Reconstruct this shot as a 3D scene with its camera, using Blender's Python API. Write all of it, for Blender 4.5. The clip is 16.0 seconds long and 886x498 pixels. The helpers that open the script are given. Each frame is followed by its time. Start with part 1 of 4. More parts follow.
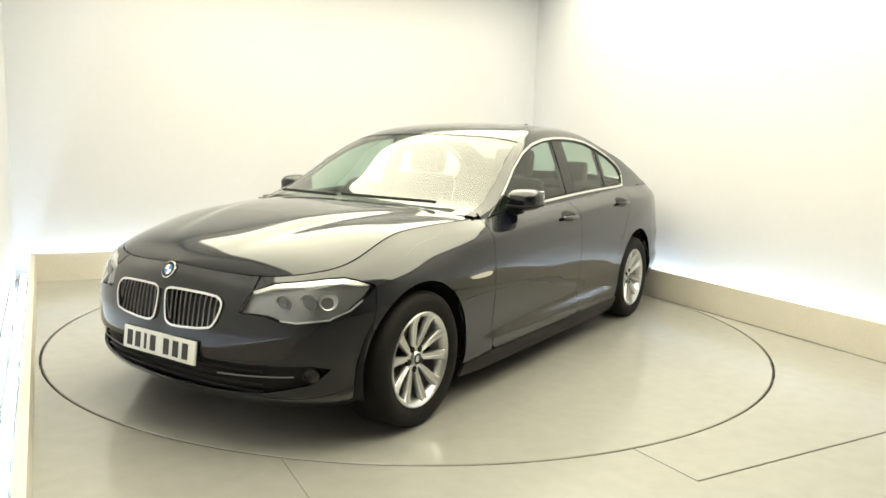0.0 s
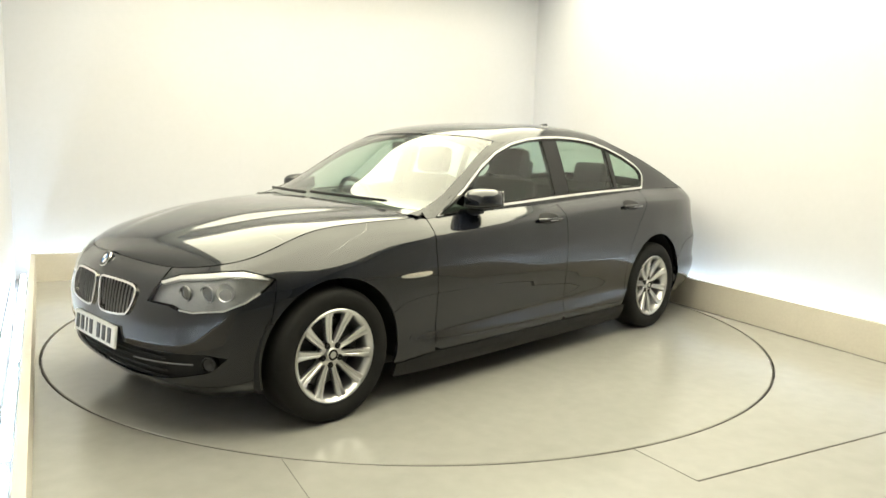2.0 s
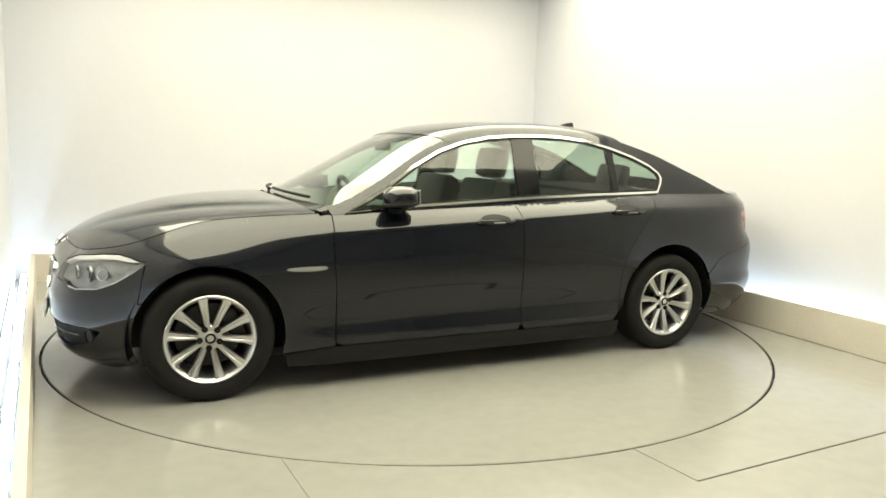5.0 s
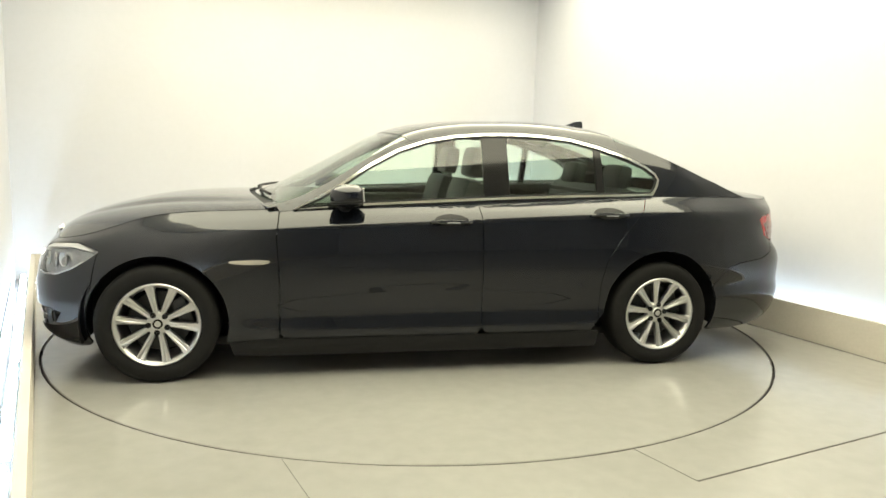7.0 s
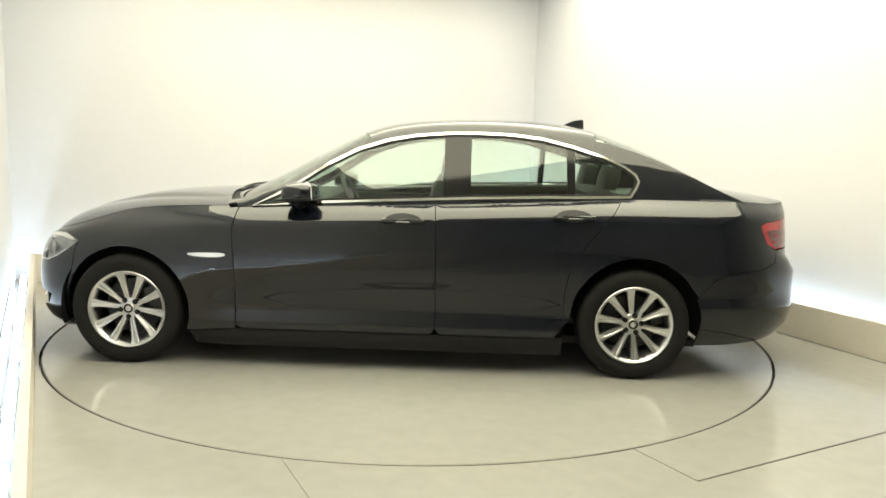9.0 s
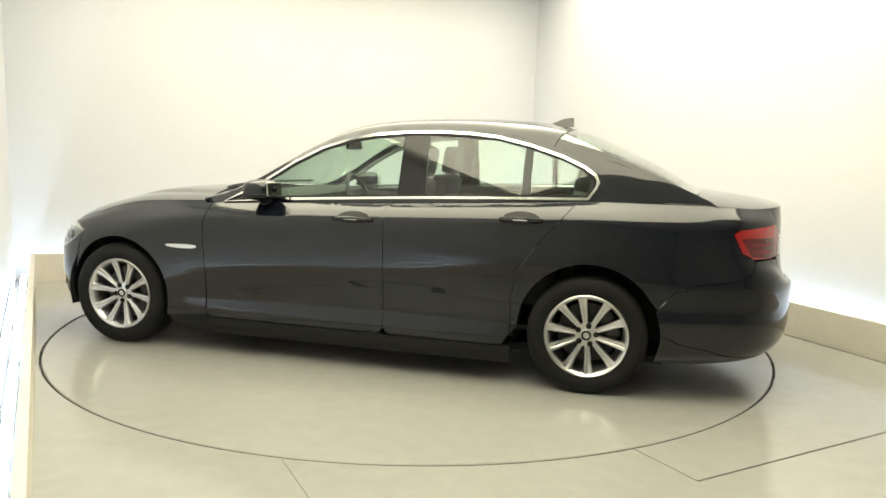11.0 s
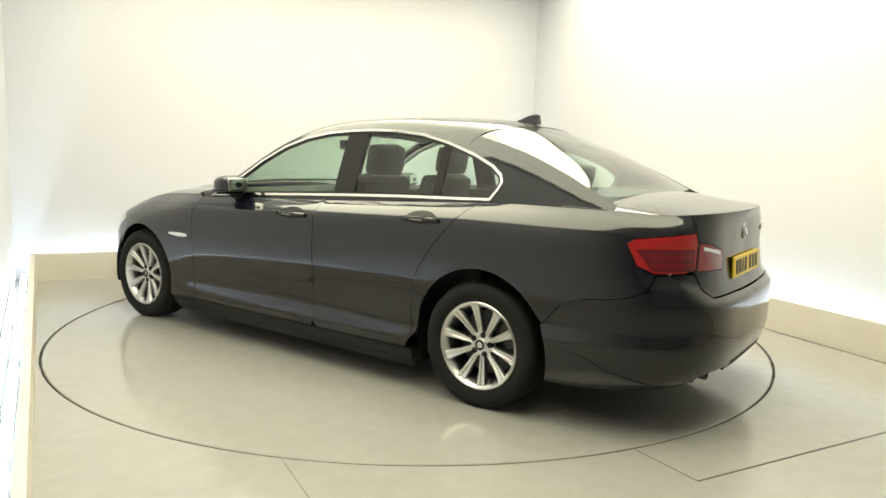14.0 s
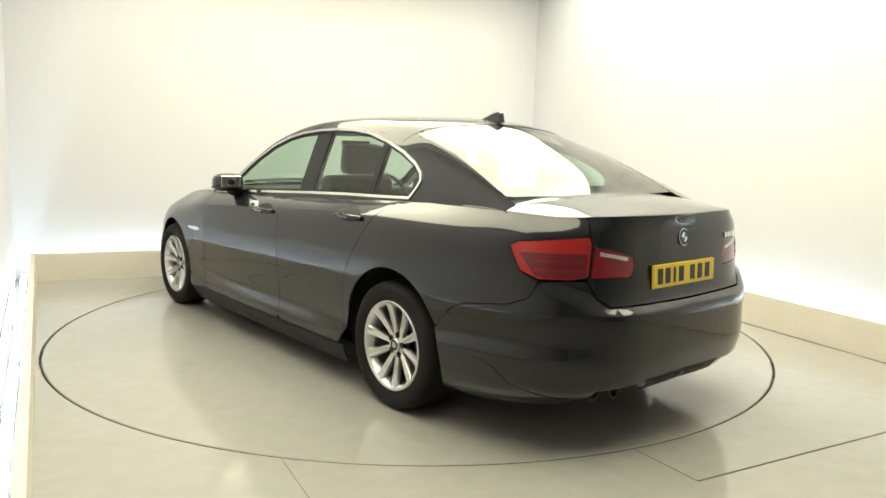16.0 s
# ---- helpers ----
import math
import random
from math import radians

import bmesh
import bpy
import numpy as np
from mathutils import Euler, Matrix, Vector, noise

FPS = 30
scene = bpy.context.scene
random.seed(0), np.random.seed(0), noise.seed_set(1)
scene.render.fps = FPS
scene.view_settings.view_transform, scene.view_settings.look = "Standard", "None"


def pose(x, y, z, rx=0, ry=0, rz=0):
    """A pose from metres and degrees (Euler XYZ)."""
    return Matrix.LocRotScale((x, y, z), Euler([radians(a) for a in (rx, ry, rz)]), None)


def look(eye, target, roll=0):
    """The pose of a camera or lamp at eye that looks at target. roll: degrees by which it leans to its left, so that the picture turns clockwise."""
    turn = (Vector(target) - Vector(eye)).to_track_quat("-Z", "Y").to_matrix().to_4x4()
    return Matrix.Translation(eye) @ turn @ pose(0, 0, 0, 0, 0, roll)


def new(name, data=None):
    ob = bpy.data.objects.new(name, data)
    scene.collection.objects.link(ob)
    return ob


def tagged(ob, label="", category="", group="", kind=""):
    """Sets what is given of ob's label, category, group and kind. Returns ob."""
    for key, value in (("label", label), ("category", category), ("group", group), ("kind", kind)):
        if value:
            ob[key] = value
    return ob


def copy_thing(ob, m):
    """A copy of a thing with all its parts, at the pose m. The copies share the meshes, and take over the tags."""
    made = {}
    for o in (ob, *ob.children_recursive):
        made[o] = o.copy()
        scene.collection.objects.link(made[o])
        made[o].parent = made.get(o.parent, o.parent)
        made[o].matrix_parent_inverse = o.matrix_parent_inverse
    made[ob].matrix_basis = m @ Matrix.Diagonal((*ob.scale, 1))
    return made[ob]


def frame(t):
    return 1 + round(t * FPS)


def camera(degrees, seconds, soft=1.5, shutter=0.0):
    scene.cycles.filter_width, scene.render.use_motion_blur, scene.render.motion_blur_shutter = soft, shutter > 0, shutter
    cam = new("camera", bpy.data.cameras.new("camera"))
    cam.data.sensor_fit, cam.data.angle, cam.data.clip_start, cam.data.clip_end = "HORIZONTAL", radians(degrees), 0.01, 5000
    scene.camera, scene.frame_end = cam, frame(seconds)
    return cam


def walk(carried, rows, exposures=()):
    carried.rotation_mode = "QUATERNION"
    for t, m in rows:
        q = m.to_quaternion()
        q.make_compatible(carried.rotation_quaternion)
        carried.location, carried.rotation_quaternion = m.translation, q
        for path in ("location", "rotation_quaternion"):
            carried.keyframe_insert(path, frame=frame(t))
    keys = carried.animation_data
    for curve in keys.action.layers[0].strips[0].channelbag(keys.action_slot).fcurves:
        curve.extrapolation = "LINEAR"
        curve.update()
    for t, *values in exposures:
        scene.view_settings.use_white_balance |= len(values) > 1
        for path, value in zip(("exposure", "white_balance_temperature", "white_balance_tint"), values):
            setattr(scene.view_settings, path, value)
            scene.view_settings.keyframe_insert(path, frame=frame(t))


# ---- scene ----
from mathutils.geometry import delaunay_2d_cdt

# ---------- camera: fixed beside the near wall ----------
EYE = (0.0, -5.338, 1.313)
cam = camera(62.87, 16.0, soft=1.6)
cam_pose = look(EYE, (0.03646, -5.338 + 0.98974, 1.313 - 0.13814), roll=1.68)
walk(cam, [(0, cam_pose), (16, cam_pose)])

# ---------- light ----------
world = bpy.data.worlds.new("world")
world.use_nodes = True
world.node_tree.nodes["Background"].inputs[0].default_value = (0.9, 0.95, 1.0, 1)
world.node_tree.nodes["Background"].inputs[1].default_value = 0.02
scene.world = world
scene.view_settings.exposure = 0.0
CEILING_GLOW = 6.6
COVE_GLOW = 60.0


# ---------- materials ----------
def material(name, colour, rough=0.5, metal=0.0, coat=0.0, vary=0.06, scale=6.0, bump=0.0, bump_scale=60.0, rough_vary=0.0, spec=0.5):
    m = bpy.data.materials.new(name)
    m.use_nodes = True
    nt = m.node_tree
    b = nt.nodes["Principled BSDF"]
    b.inputs["Roughness"].default_value = rough
    b.inputs["Metallic"].default_value = metal
    b.inputs["Coat Weight"].default_value = coat
    b.inputs["Coat Roughness"].default_value = 0.022
    b.inputs["Coat IOR"].default_value = 1.5
    b.inputs["Specular IOR Level"].default_value = spec
    b.inputs["Base Color"].default_value = (*colour, 1)
    co = nt.nodes.new("ShaderNodeTexCoord")
    if vary:
        n1 = nt.nodes.new("ShaderNodeTexNoise")
        n1.inputs["Scale"].default_value = scale
        n1.inputs["Detail"].default_value = 6
        n2 = nt.nodes.new("ShaderNodeTexNoise")
        n2.inputs["Scale"].default_value = scale * 14
        n2.inputs["Detail"].default_value = 3
        add = nt.nodes.new("ShaderNodeMath")
        add.operation = "ADD"
        rng = nt.nodes.new("ShaderNodeMapRange")
        rng.inputs["From Min"].default_value = 0.6
        rng.inputs["From Max"].default_value = 1.4
        rng.inputs["To Min"].default_value = 1 - vary
        rng.inputs["To Max"].default_value = 1 + vary
        mul = nt.nodes.new("ShaderNodeVectorMath")
        mul.operation = "SCALE"
        mul.inputs[0].default_value = colour
        for n in (n1, n2):
            nt.links.new(co.outputs["Object"], n.inputs["Vector"])
        nt.links.new(n1.outputs[0], add.inputs[0])
        nt.links.new(n2.outputs[0], add.inputs[1])
        nt.links.new(add.outputs[0], rng.inputs["Value"])
        nt.links.new(rng.outputs[0], mul.inputs["Scale"])
        nt.links.new(mul.outputs[0], b.inputs["Base Color"])
        if rough_vary:
            rr = nt.nodes.new("ShaderNodeMapRange")
            rr.inputs["From Min"].default_value = 0.35
            rr.inputs["From Max"].default_value = 0.65
            rr.inputs["To Min"].default_value = rough - rough_vary
            rr.inputs["To Max"].default_value = rough + rough_vary
            nt.links.new(n1.outputs[0], rr.inputs["Value"])
            nt.links.new(rr.outputs[0], b.inputs["Roughness"])
    if bump:
        n3 = nt.nodes.new("ShaderNodeTexNoise")
        n3.inputs["Scale"].default_value = bump_scale
        n3.inputs["Detail"].default_value = 4
        bp = nt.nodes.new("ShaderNodeBump")
        bp.inputs["Strength"].default_value = bump
        bp.inputs["Distance"].default_value = 0.004
        nt.links.new(co.outputs["Object"], n3.inputs["Vector"])
        nt.links.new(n3.outputs[0], bp.inputs["Height"])
        nt.links.new(bp.outputs[0], b.inputs["Normal"])
    return m


def glow(name, colour, strength):
    m = bpy.data.materials.new(name)
    m.use_nodes = True
    b = m.node_tree.nodes["Principled BSDF"]
    b.inputs["Base Color"].default_value = (0.8, 0.8, 0.8, 1)
    b.inputs["Emission Color"].default_value = (*colour, 1)
    b.inputs["Emission Strength"].default_value = strength
    return m


def glass(name, colour, weight=0.75, rough=0.0):
    """Thin tinted pane: partly see-through, partly a mirror by its Fresnel gloss."""
    m = bpy.data.materials.new(name)
    m.use_nodes = True
    nt = m.node_tree
    nt.nodes.clear()
    out = nt.nodes.new("ShaderNodeOutputMaterial")
    tr = nt.nodes.new("ShaderNodeBsdfTransparent")
    tr.inputs[0].default_value = (*colour, 1)
    gl = nt.nodes.new("ShaderNodeBsdfGlossy")
    gl.inputs["Roughness"].default_value = rough
    gl.inputs["Color"].default_value = (1, 1, 1, 1)
    # gloss by Schlick's rule, the same from both faces of the pane
    f0 = (weight / (2 + weight)) ** 2
    lw = nt.nodes.new("ShaderNodeLayerWeight")
    lw.inputs["Blend"].default_value = 0.5
    pw = nt.nodes.new("ShaderNodeMath")
    pw.operation = "POWER"
    pw.inputs[1].default_value = 5.0
    ma = nt.nodes.new("ShaderNodeMath")
    ma.operation = "MULTIPLY_ADD"
    ma.inputs[1].default_value = 1 - f0
    ma.inputs[2].default_value = f0
    nt.links.new(lw.outputs["Facing"], pw.inputs[0])
    nt.links.new(pw.outputs[0], ma.inputs[0])
    mx = nt.nodes.new("ShaderNodeMixShader")
    nt.links.new(ma.outputs[0], mx.inputs[0])
    nt.links.new(tr.outputs[0], mx.inputs[1])
    nt.links.new(gl.outputs[0], mx.inputs[2])
    nt.links.new(mx.outputs[0], out.inputs[0])
    return m


WALL = material("wall_paint", (0.452, 0.449, 0.474), 0.75, vary=0.02, scale=1.5, bump=0.05, bump_scale=25)
FLOOR = material("floor_resin", (0.272, 0.267, 0.252), 0.16, vary=0.07, scale=0.8, bump=0.015, bump_scale=5, rough_vary=0.04, spec=0.95)
PLINTH = material("plinth_board", (0.49, 0.455, 0.405), 0.55, vary=0.06, scale=4, bump=0.06)
SEAM = material("seam_dark", (0.05, 0.045, 0.04), 0.7, vary=0.2, scale=10)
# invented greys for the unseen front bay, to darken reflections on the car
DARK_WALL = material("unseen_bay_grey", (0.42, 0.42, 0.42), 0.9, vary=0.2, scale=2)
BAY_FLOOR_DARK = material("unseen_bay_floor_grey", (0.22, 0.22, 0.222), 0.9, vary=0.2, scale=3, bump=0.1)
CEILING = material("ceiling_paint", (0.84, 0.82, 0.74), 0.8, vary=0.03)
PANEL_GLOW = glow("ceiling_glow", (1.0, 0.95, 0.69), CEILING_GLOW)
TUBE_GLOW = glow("tube_glow", (0.66, 0.86, 1.0), COVE_GLOW)
PAINT = material("grey_metallic_paint", (0.0042, 0.0054, 0.0095), 0.36, metal=0.0, coat=1.0, vary=0.06, scale=12, spec=0.06)
BLACK = material("black_plastic", (0.011, 0.011, 0.012), 0.55, vary=0.15, scale=30, spec=0.2)
GLOSS_BLACK = material("gloss_black", (0.006, 0.006, 0.007), 0.08, vary=0, spec=0.35)
RUBBER = material("tyre_rubber", (0.011, 0.011, 0.011), 0.7, vary=0.2, scale=25, bump=0.1, spec=0.15)
ALLOY = material("silver_alloy", (0.58, 0.58, 0.585), 0.34, metal=1.0, vary=0.04, scale=12)
DARK_METAL = material("brake_metal", (0.055, 0.055, 0.056), 0.45, metal=0.8, vary=0.2, scale=15)
CHROME = material("chrome", (0.86, 0.86, 0.85), 0.07, metal=1.0, vary=0)
CABIN = material("cabin_trim", (0.020, 0.020, 0.021), 0.65, vary=0.15, scale=20)
LEATHER = material("black_leather", (0.010, 0.010, 0.0105), 0.5, vary=0.2, scale=15, bump=0.15)
HEADLINER = material("headliner", (0.35, 0.34, 0.31), 0.9, vary=0.05)
GLASS = glass("tinted_glass", (0.77, 0.88, 0.82), 0.6)
SCREEN = glass("screen_glass", (0.60, 0.73, 0.64), 0.85)
LENS = glass("clear_lens", (0.93, 0.94, 0.95), 0.5)
RED_LENS = material("red_lens", (0.30, 0.010, 0.013), 0.12, vary=0.08, coat=0.6)
RED_MID = material("mid_red_lens", (0.105, 0.004, 0.011), 0.15, vary=0.08, coat=0.6)
RED_DARK = material("dark_red_lens", (0.17, 0.004, 0.012), 0.15, vary=0.08, coat=0.6)
REFLECTOR = material("lamp_reflector", (0.62, 0.63, 0.65), 0.3, metal=0.9, vary=0.1, scale=30)
HOUSING = material("lamp_housing", (0.30, 0.305, 0.32), 0.30, metal=0.8, vary=0.25, scale=14)
SLAT = material("dull_slat_metal", (0.22, 0.22, 0.225), 0.35, metal=0.9, vary=0.1, scale=30)
PROJECTOR = material("projector_glass", (0.05, 0.052, 0.056), 0.06, vary=0.1, coat=1.0)
BROW = material("brow_silver", (0.62, 0.62, 0.62), 0.35, metal=0.3, vary=0.03)
PLATE_WHITE = material("plate_white", (0.78, 0.78, 0.74), 0.4, vary=0.03)
PLATE_YELLOW = material("plate_yellow", (0.72, 0.52, 0.04), 0.4, vary=0.03)
PLATE_BLACK = material("plate_black", (0.02, 0.02, 0.02), 0.5, vary=0)
BADGE_BLUE = material("badge_blue", (0.08, 0.2, 0.45), 0.2, vary=0)
BADGE_WHITE = material("badge_white", (0.8, 0.8, 0.8), 0.2, vary=0)


# ---------- mesh helpers ----------
def mesh_object(name, verts, faces, mat, parent=None, label="", smooth=False, normals=None, flip=False):
    me = bpy.data.meshes.new(name)
    fs = [tuple(reversed(f)) for f in faces] if flip else [tuple(f) for f in faces]
    me.from_pydata([tuple(map(float, v)) for v in verts], [], fs)
    me.materials.append(mat)
    me.polygons.foreach_set("use_smooth", [smooth] * len(me.polygons))
    me.update()
    if normals is not None:
        me.normals_split_custom_set_from_vertices([tuple(map(float, n)) for n in normals])
    ob = new(name, me)
    if parent:
        ob.parent = parent
    if label:
        tagged(ob, label)
    return ob


def part(name, bm, mat, parent, label="", smooth=False, kind=""):
    me = bpy.data.meshes.new(name)
    bmesh.ops.recalc_face_normals(bm, faces=bm.faces)
    bm.to_mesh(me)
    bm.free()
    me.materials.append(mat)
    if smooth:
        me.polygons.foreach_set("use_smooth", [True] * len(me.polygons))
        me.set_sharp_from_angle(angle=radians(38))
    ob = new(name, me)
    if parent:
        ob.parent = parent
    return tagged(ob, label, kind=kind)


def box(bm, m, sx, sy, sz, bevel=0.0):
    r = bmesh.ops.create_cube(bm, size=1.0, matrix=m @ Matrix.Diagonal((sx, sy, sz, 1)))
    if bevel:
        es = list({e for v in r["verts"] for e in v.link_edges})
        bmesh.ops.bevel(bm, geom=es, offset=bevel, segments=2, affect="EDGES", profile=0.6)
    return bm


def boxed(m, sx, sy, sz, bevel=0.0):
    return box(bmesh.new(), m, sx, sy, sz, bevel)


def lathe(profile, n=48, axis="y"):
    """Verts and faces of a profile of (radius, along) turned about an axis."""
    vs, fs = [], []
    k = len(profile)
    for i in range(n):
        a = 2 * math.pi * i / n
        for r, h in profile:
            vs.append((r * math.cos(a), h, r * math.sin(a)) if axis == "y" else (r * math.cos(a), r * math.sin(a), h))
    for i in range(n):
        for j in range(k - 1):
            fs.append((i * k + j, ((i + 1) % n) * k + j, ((i + 1) % n) * k + j + 1, i * k + j + 1))
    return vs, fs


def lathed(profile, n=48, axis="y", m=Matrix()):
    vs, fs = lathe(profile, n, axis)
    bm = bmesh.new()
    bv = [bm.verts.new(m @ Vector(v)) for v in vs]
    for f in fs:
        bm.faces.new([bv[i] for i in f])
    return bm


def tube(points, radius, n=8, close=True):
    """A round bar along a line of points."""
    bm = bmesh.new()
    pts = [Vector(p) for p in points]
    rings = []
    for i, p in enumerate(pts):
        d = (pts[min(i + 1, len(pts) - 1)] - pts[max(i - 1, 0)]).normalized()
        a = d.orthogonal() if abs(d.z) > 0.95 else d.cross(Vector((0, 0, 1)))
        a.normalize()
        b = d.cross(a)
        rings.append([bm.verts.new(p + radius * (math.cos(t) * a + math.sin(t) * b)) for t in [2 * math.pi * q / n for q in range(n)]])
    for r0, r1 in zip(rings, rings[1:]):
        for q in range(n):
            bm.faces.new((r0[q], r0[(q + 1) % n], r1[(q + 1) % n], r1[q]))
    if close:
        bm.faces.new(rings[0])
        bm.faces.new(rings[-1][::-1])
    return bm


def slab(corners, z0, z1):
    """An upright prism over a plan outline."""
    bm = bmesh.new()
    lo = [bm.verts.new((x, y, z0)) for x, y in corners]
    hi = [bm.verts.new((x, y, z1)) for x, y in corners]
    n = len(corners)
    bm.faces.new(lo[::-1])
    bm.faces.new(hi)
    for i in range(n):
        bm.faces.new((lo[i], lo[(i + 1) % n], hi[(i + 1) % n], hi[i]))
    return bm


def structure(name, bm, mat, label=""):
    return part(name, bm, mat, None, label, kind="structure")


# ---------- the studio ----------
LEFT_DIR = Vector((0.453, -0.891))
RIGHT_DIR = Vector((0.395, -0.918))
CORNER_L = Vector((-3.45, 1.275))
CORNER_R = Vector((1.29, 3.34))
BACK_DIR = (CORNER_R - CORNER_L).normalized()
BACK_OUT = Vector((-BACK_DIR.y, BACK_DIR.x))
LEFT_OUT = Vector((-0.891, -0.453))
RIGHT_OUT = Vector((0.918, 0.395))
FRONT_L = CORNER_L + LEFT_DIR * 11.0
FRONT_R = CORNER_R + RIGHT_DIR * 11.6
ROOM_H = 3.2
TABLE_R = 2.48
BAY = 5.9


def strip(a, b, out, near, far, z0, z1):
    return slab([tuple(a + out * near), tuple(b + out * near), tuple(b + out * far), tuple(a + out * far)], z0, z1)


def build_studio():
    # floor sheet with a round opening for the turntable
    bm = bmesh.new()
    n = 128
    inner, outer, low = [], [], []
    for i in range(n):
        a = 2 * math.pi * i / n
        c, s = math.cos(a), math.sin(a)
        inner.append(bm.verts.new((TABLE_R * c, TABLE_R * s, 0)))
        low.append(bm.verts.new((TABLE_R * c, TABLE_R * s, -0.08)))
        k = 14 / max(abs(c), abs(s))
        outer.append(bm.verts.new((k * c, k * s, 0)))
    for i in range(n):
        j = (i + 1) % n
        bm.faces.new((inner[i], outer[i], outer[j], inner[j]))
        bm.faces.new((low[i], inner[i], inner[j], low[j]))
    tagged(structure("floor", bm, FLOOR, "pale polished resin studio floor with fine dark seams"), category="floor")
    structure("pit_bottom", lathed([(0.001, -0.08), (TABLE_R, -0.08)], 96, "z"), SEAM, "dark bottom of the turntable pit")

    # added dark floor sheet out of view, so the flank reflects less light
    p, q = CORNER_L + LEFT_DIR * 6.9, CORNER_R + RIGHT_DIR * 7.6
    structure("bay_floor_darkener", slab([tuple(p), tuple(FRONT_L), tuple(FRONT_R), tuple(q)], 0.0, 0.006), BAY_FLOOR_DARK, "added dark sheet on the unseen floor of the front bay")

    # straight seams of the floor panels round the turntable
    for a, b, w in (((0.995, -2.272), (1.167, -2.584), 0.002), ((1.167, -2.584), (2.308, -2.03), 0.009), ((2.308, -2.03), (3.4, -1.5), 0.009), ((-0.545, -2.425), (-0.30, -2.93), 0.002)):
        d = (Vector(b) - Vector(a)).normalized()
        q = Vector((-d.y, d.x)) * w / 2
        A, B = Vector(a), Vector(b)
        structure("floor_seam", slab([tuple(A - q), tuple(B - q), tuple(B + q), tuple(A + q)], -0.003, 0.0015), SEAM, "thin dark seam in the studio floor")

    # low upstands that hide the tubes, and the walls behind them
    back = 0.17
    for nm, a, b, out in (("left", CORNER_L, FRONT_L, LEFT_OUT), ("back", CORNER_L, CORNER_R, BACK_OUT), ("right", CORNER_R, FRONT_R, RIGHT_OUT)):
        d = (b - a).normalized()
        structure("plinth_" + nm, strip(a - d * 0.04, b + d * 0.04, out, 0.002 if nm != "back" else 0.0, 0.04, 0.0, 0.25), PLINTH, "low beige plinth board along the studio wall")
        if nm == "back":
            structure("wall_back", strip(a - d * 0.5, b + d * 0.5, out, back, back + 0.15, -0.1, ROOM_H), WALL, "smooth cream white studio wall lit from below")
        else:
            m = a + d * BAY
            # from here on the wall is unseen, made grey to darken the reflections
            structure("wall_" + nm, strip(a - d * 0.5, m, out, back, back + 0.15, -0.1, ROOM_H), WALL, "smooth cream white studio wall lit from below")
            structure("wall_" + nm + "_bay", strip(m, b + d * 0.5, out, back, back + 0.15, -0.1, ROOM_H), DARK_WALL, "added grey wall of the unseen front bay that darkens reflections")
        if nm == "right":
            structure("plinth_joint", strip(a, b, out, -0.007, 0.001, 0.0, 0.003), SEAM, "dark joint at the foot of the plinth")
    # unseen end wall, added in the same reflection-darkening grey
    structure("wall_front", slab([tuple(FRONT_L + LEFT_OUT), tuple(FRONT_R + RIGHT_OUT), tuple(FRONT_R + RIGHT_OUT + LEFT_DIR * 0.15), tuple(FRONT_L + LEFT_OUT + LEFT_DIR * 0.15)], -0.1, ROOM_H), DARK_WALL, "unseen grey wall added to close the studio")
    structure("ceiling", slab([(-9, -13), (12, -13), (12, 7), (-9, 7)], ROOM_H, ROOM_H + 0.12), CEILING, "pale painted studio ceiling")

    a, b = Vector((-3.21, 0.43)), Vector((-1.60, -2.74))
    n = -LEFT_OUT * 0.006
    structure("wall_trim", slab([tuple(a), tuple(b), tuple(b + n), tuple(a + n)], 0.150, 0.172), BLACK, "thin dark strip on the wall above the tubes")
    # tubes in the slot behind each plinth
    def cove_light(a, b, out, length):
        d = (b - a).normalized()
        total = (b - a).length
        k = int(total / length)
        for i in range(k):
            p, q = a + d * (i * length + 0.06), a + d * ((i + 1) * length - 0.06)
            holder = tagged(new("cove_light"), "white fluorescent batten behind the plinth", "light", "cove lights")
            m = (p + q) / 2 + out * 0.10
            holder.location = (m.x, m.y, 0.0)
            dl = d * (length / 2 - 0.06)
            part("batten", slab([tuple(-dl - out * 0.025), tuple(dl - out * 0.025), tuple(dl + out * 0.025), tuple(-dl + out * 0.025)], 0.0, 0.05), ALLOY, holder)
            part("tube", tube([(-dl.x, -dl.y, 0.07), (dl.x, dl.y, 0.07)], 0.016), TUBE_GLOW, holder, "glowing cool white tube", smooth=True)

    cove_light(CORNER_L, CORNER_L + LEFT_DIR * BAY, LEFT_OUT, 1.45)
    cove_light(CORNER_L, CORNER_R, BACK_OUT, 1.25)
    cove_light(CORNER_R, CORNER_R + RIGHT_DIR * BAY, RIGHT_OUT, 1.45)

    # ceiling light panels above the turntable
    rot = math.degrees(math.atan2(BACK_DIR.y, BACK_DIR.x))
    first = None
    for i in range(4):
        for j in range(4):
            m = pose(0.0, 0.2, 0, 0, 0, rot) @ pose(-1.83 + i * 1.22, 1.2 - j * 1.36, ROOM_H - 0.02)
            if first is None:
                first = tagged(new("ceiling_light"), "large warm white ceiling light panel in a thin frame", "light", "ceiling lights")
                part("diffuser", boxed(pose(0, 0, -0.02), 1.216, 1.356, 0.02, 0.001), PANEL_GLOW, first, "glowing warm white diffuser")
                for k in range(4):
                    part("frame", boxed(pose(0, 0, 0, 0, 0, 90 * k) @ pose(0, 0.674 if k % 2 == 0 else 0.604, -0.004), 1.20 if k % 2 == 0 else 1.34, 0.008, 0.012), CEILING, first, "thin pale frame")
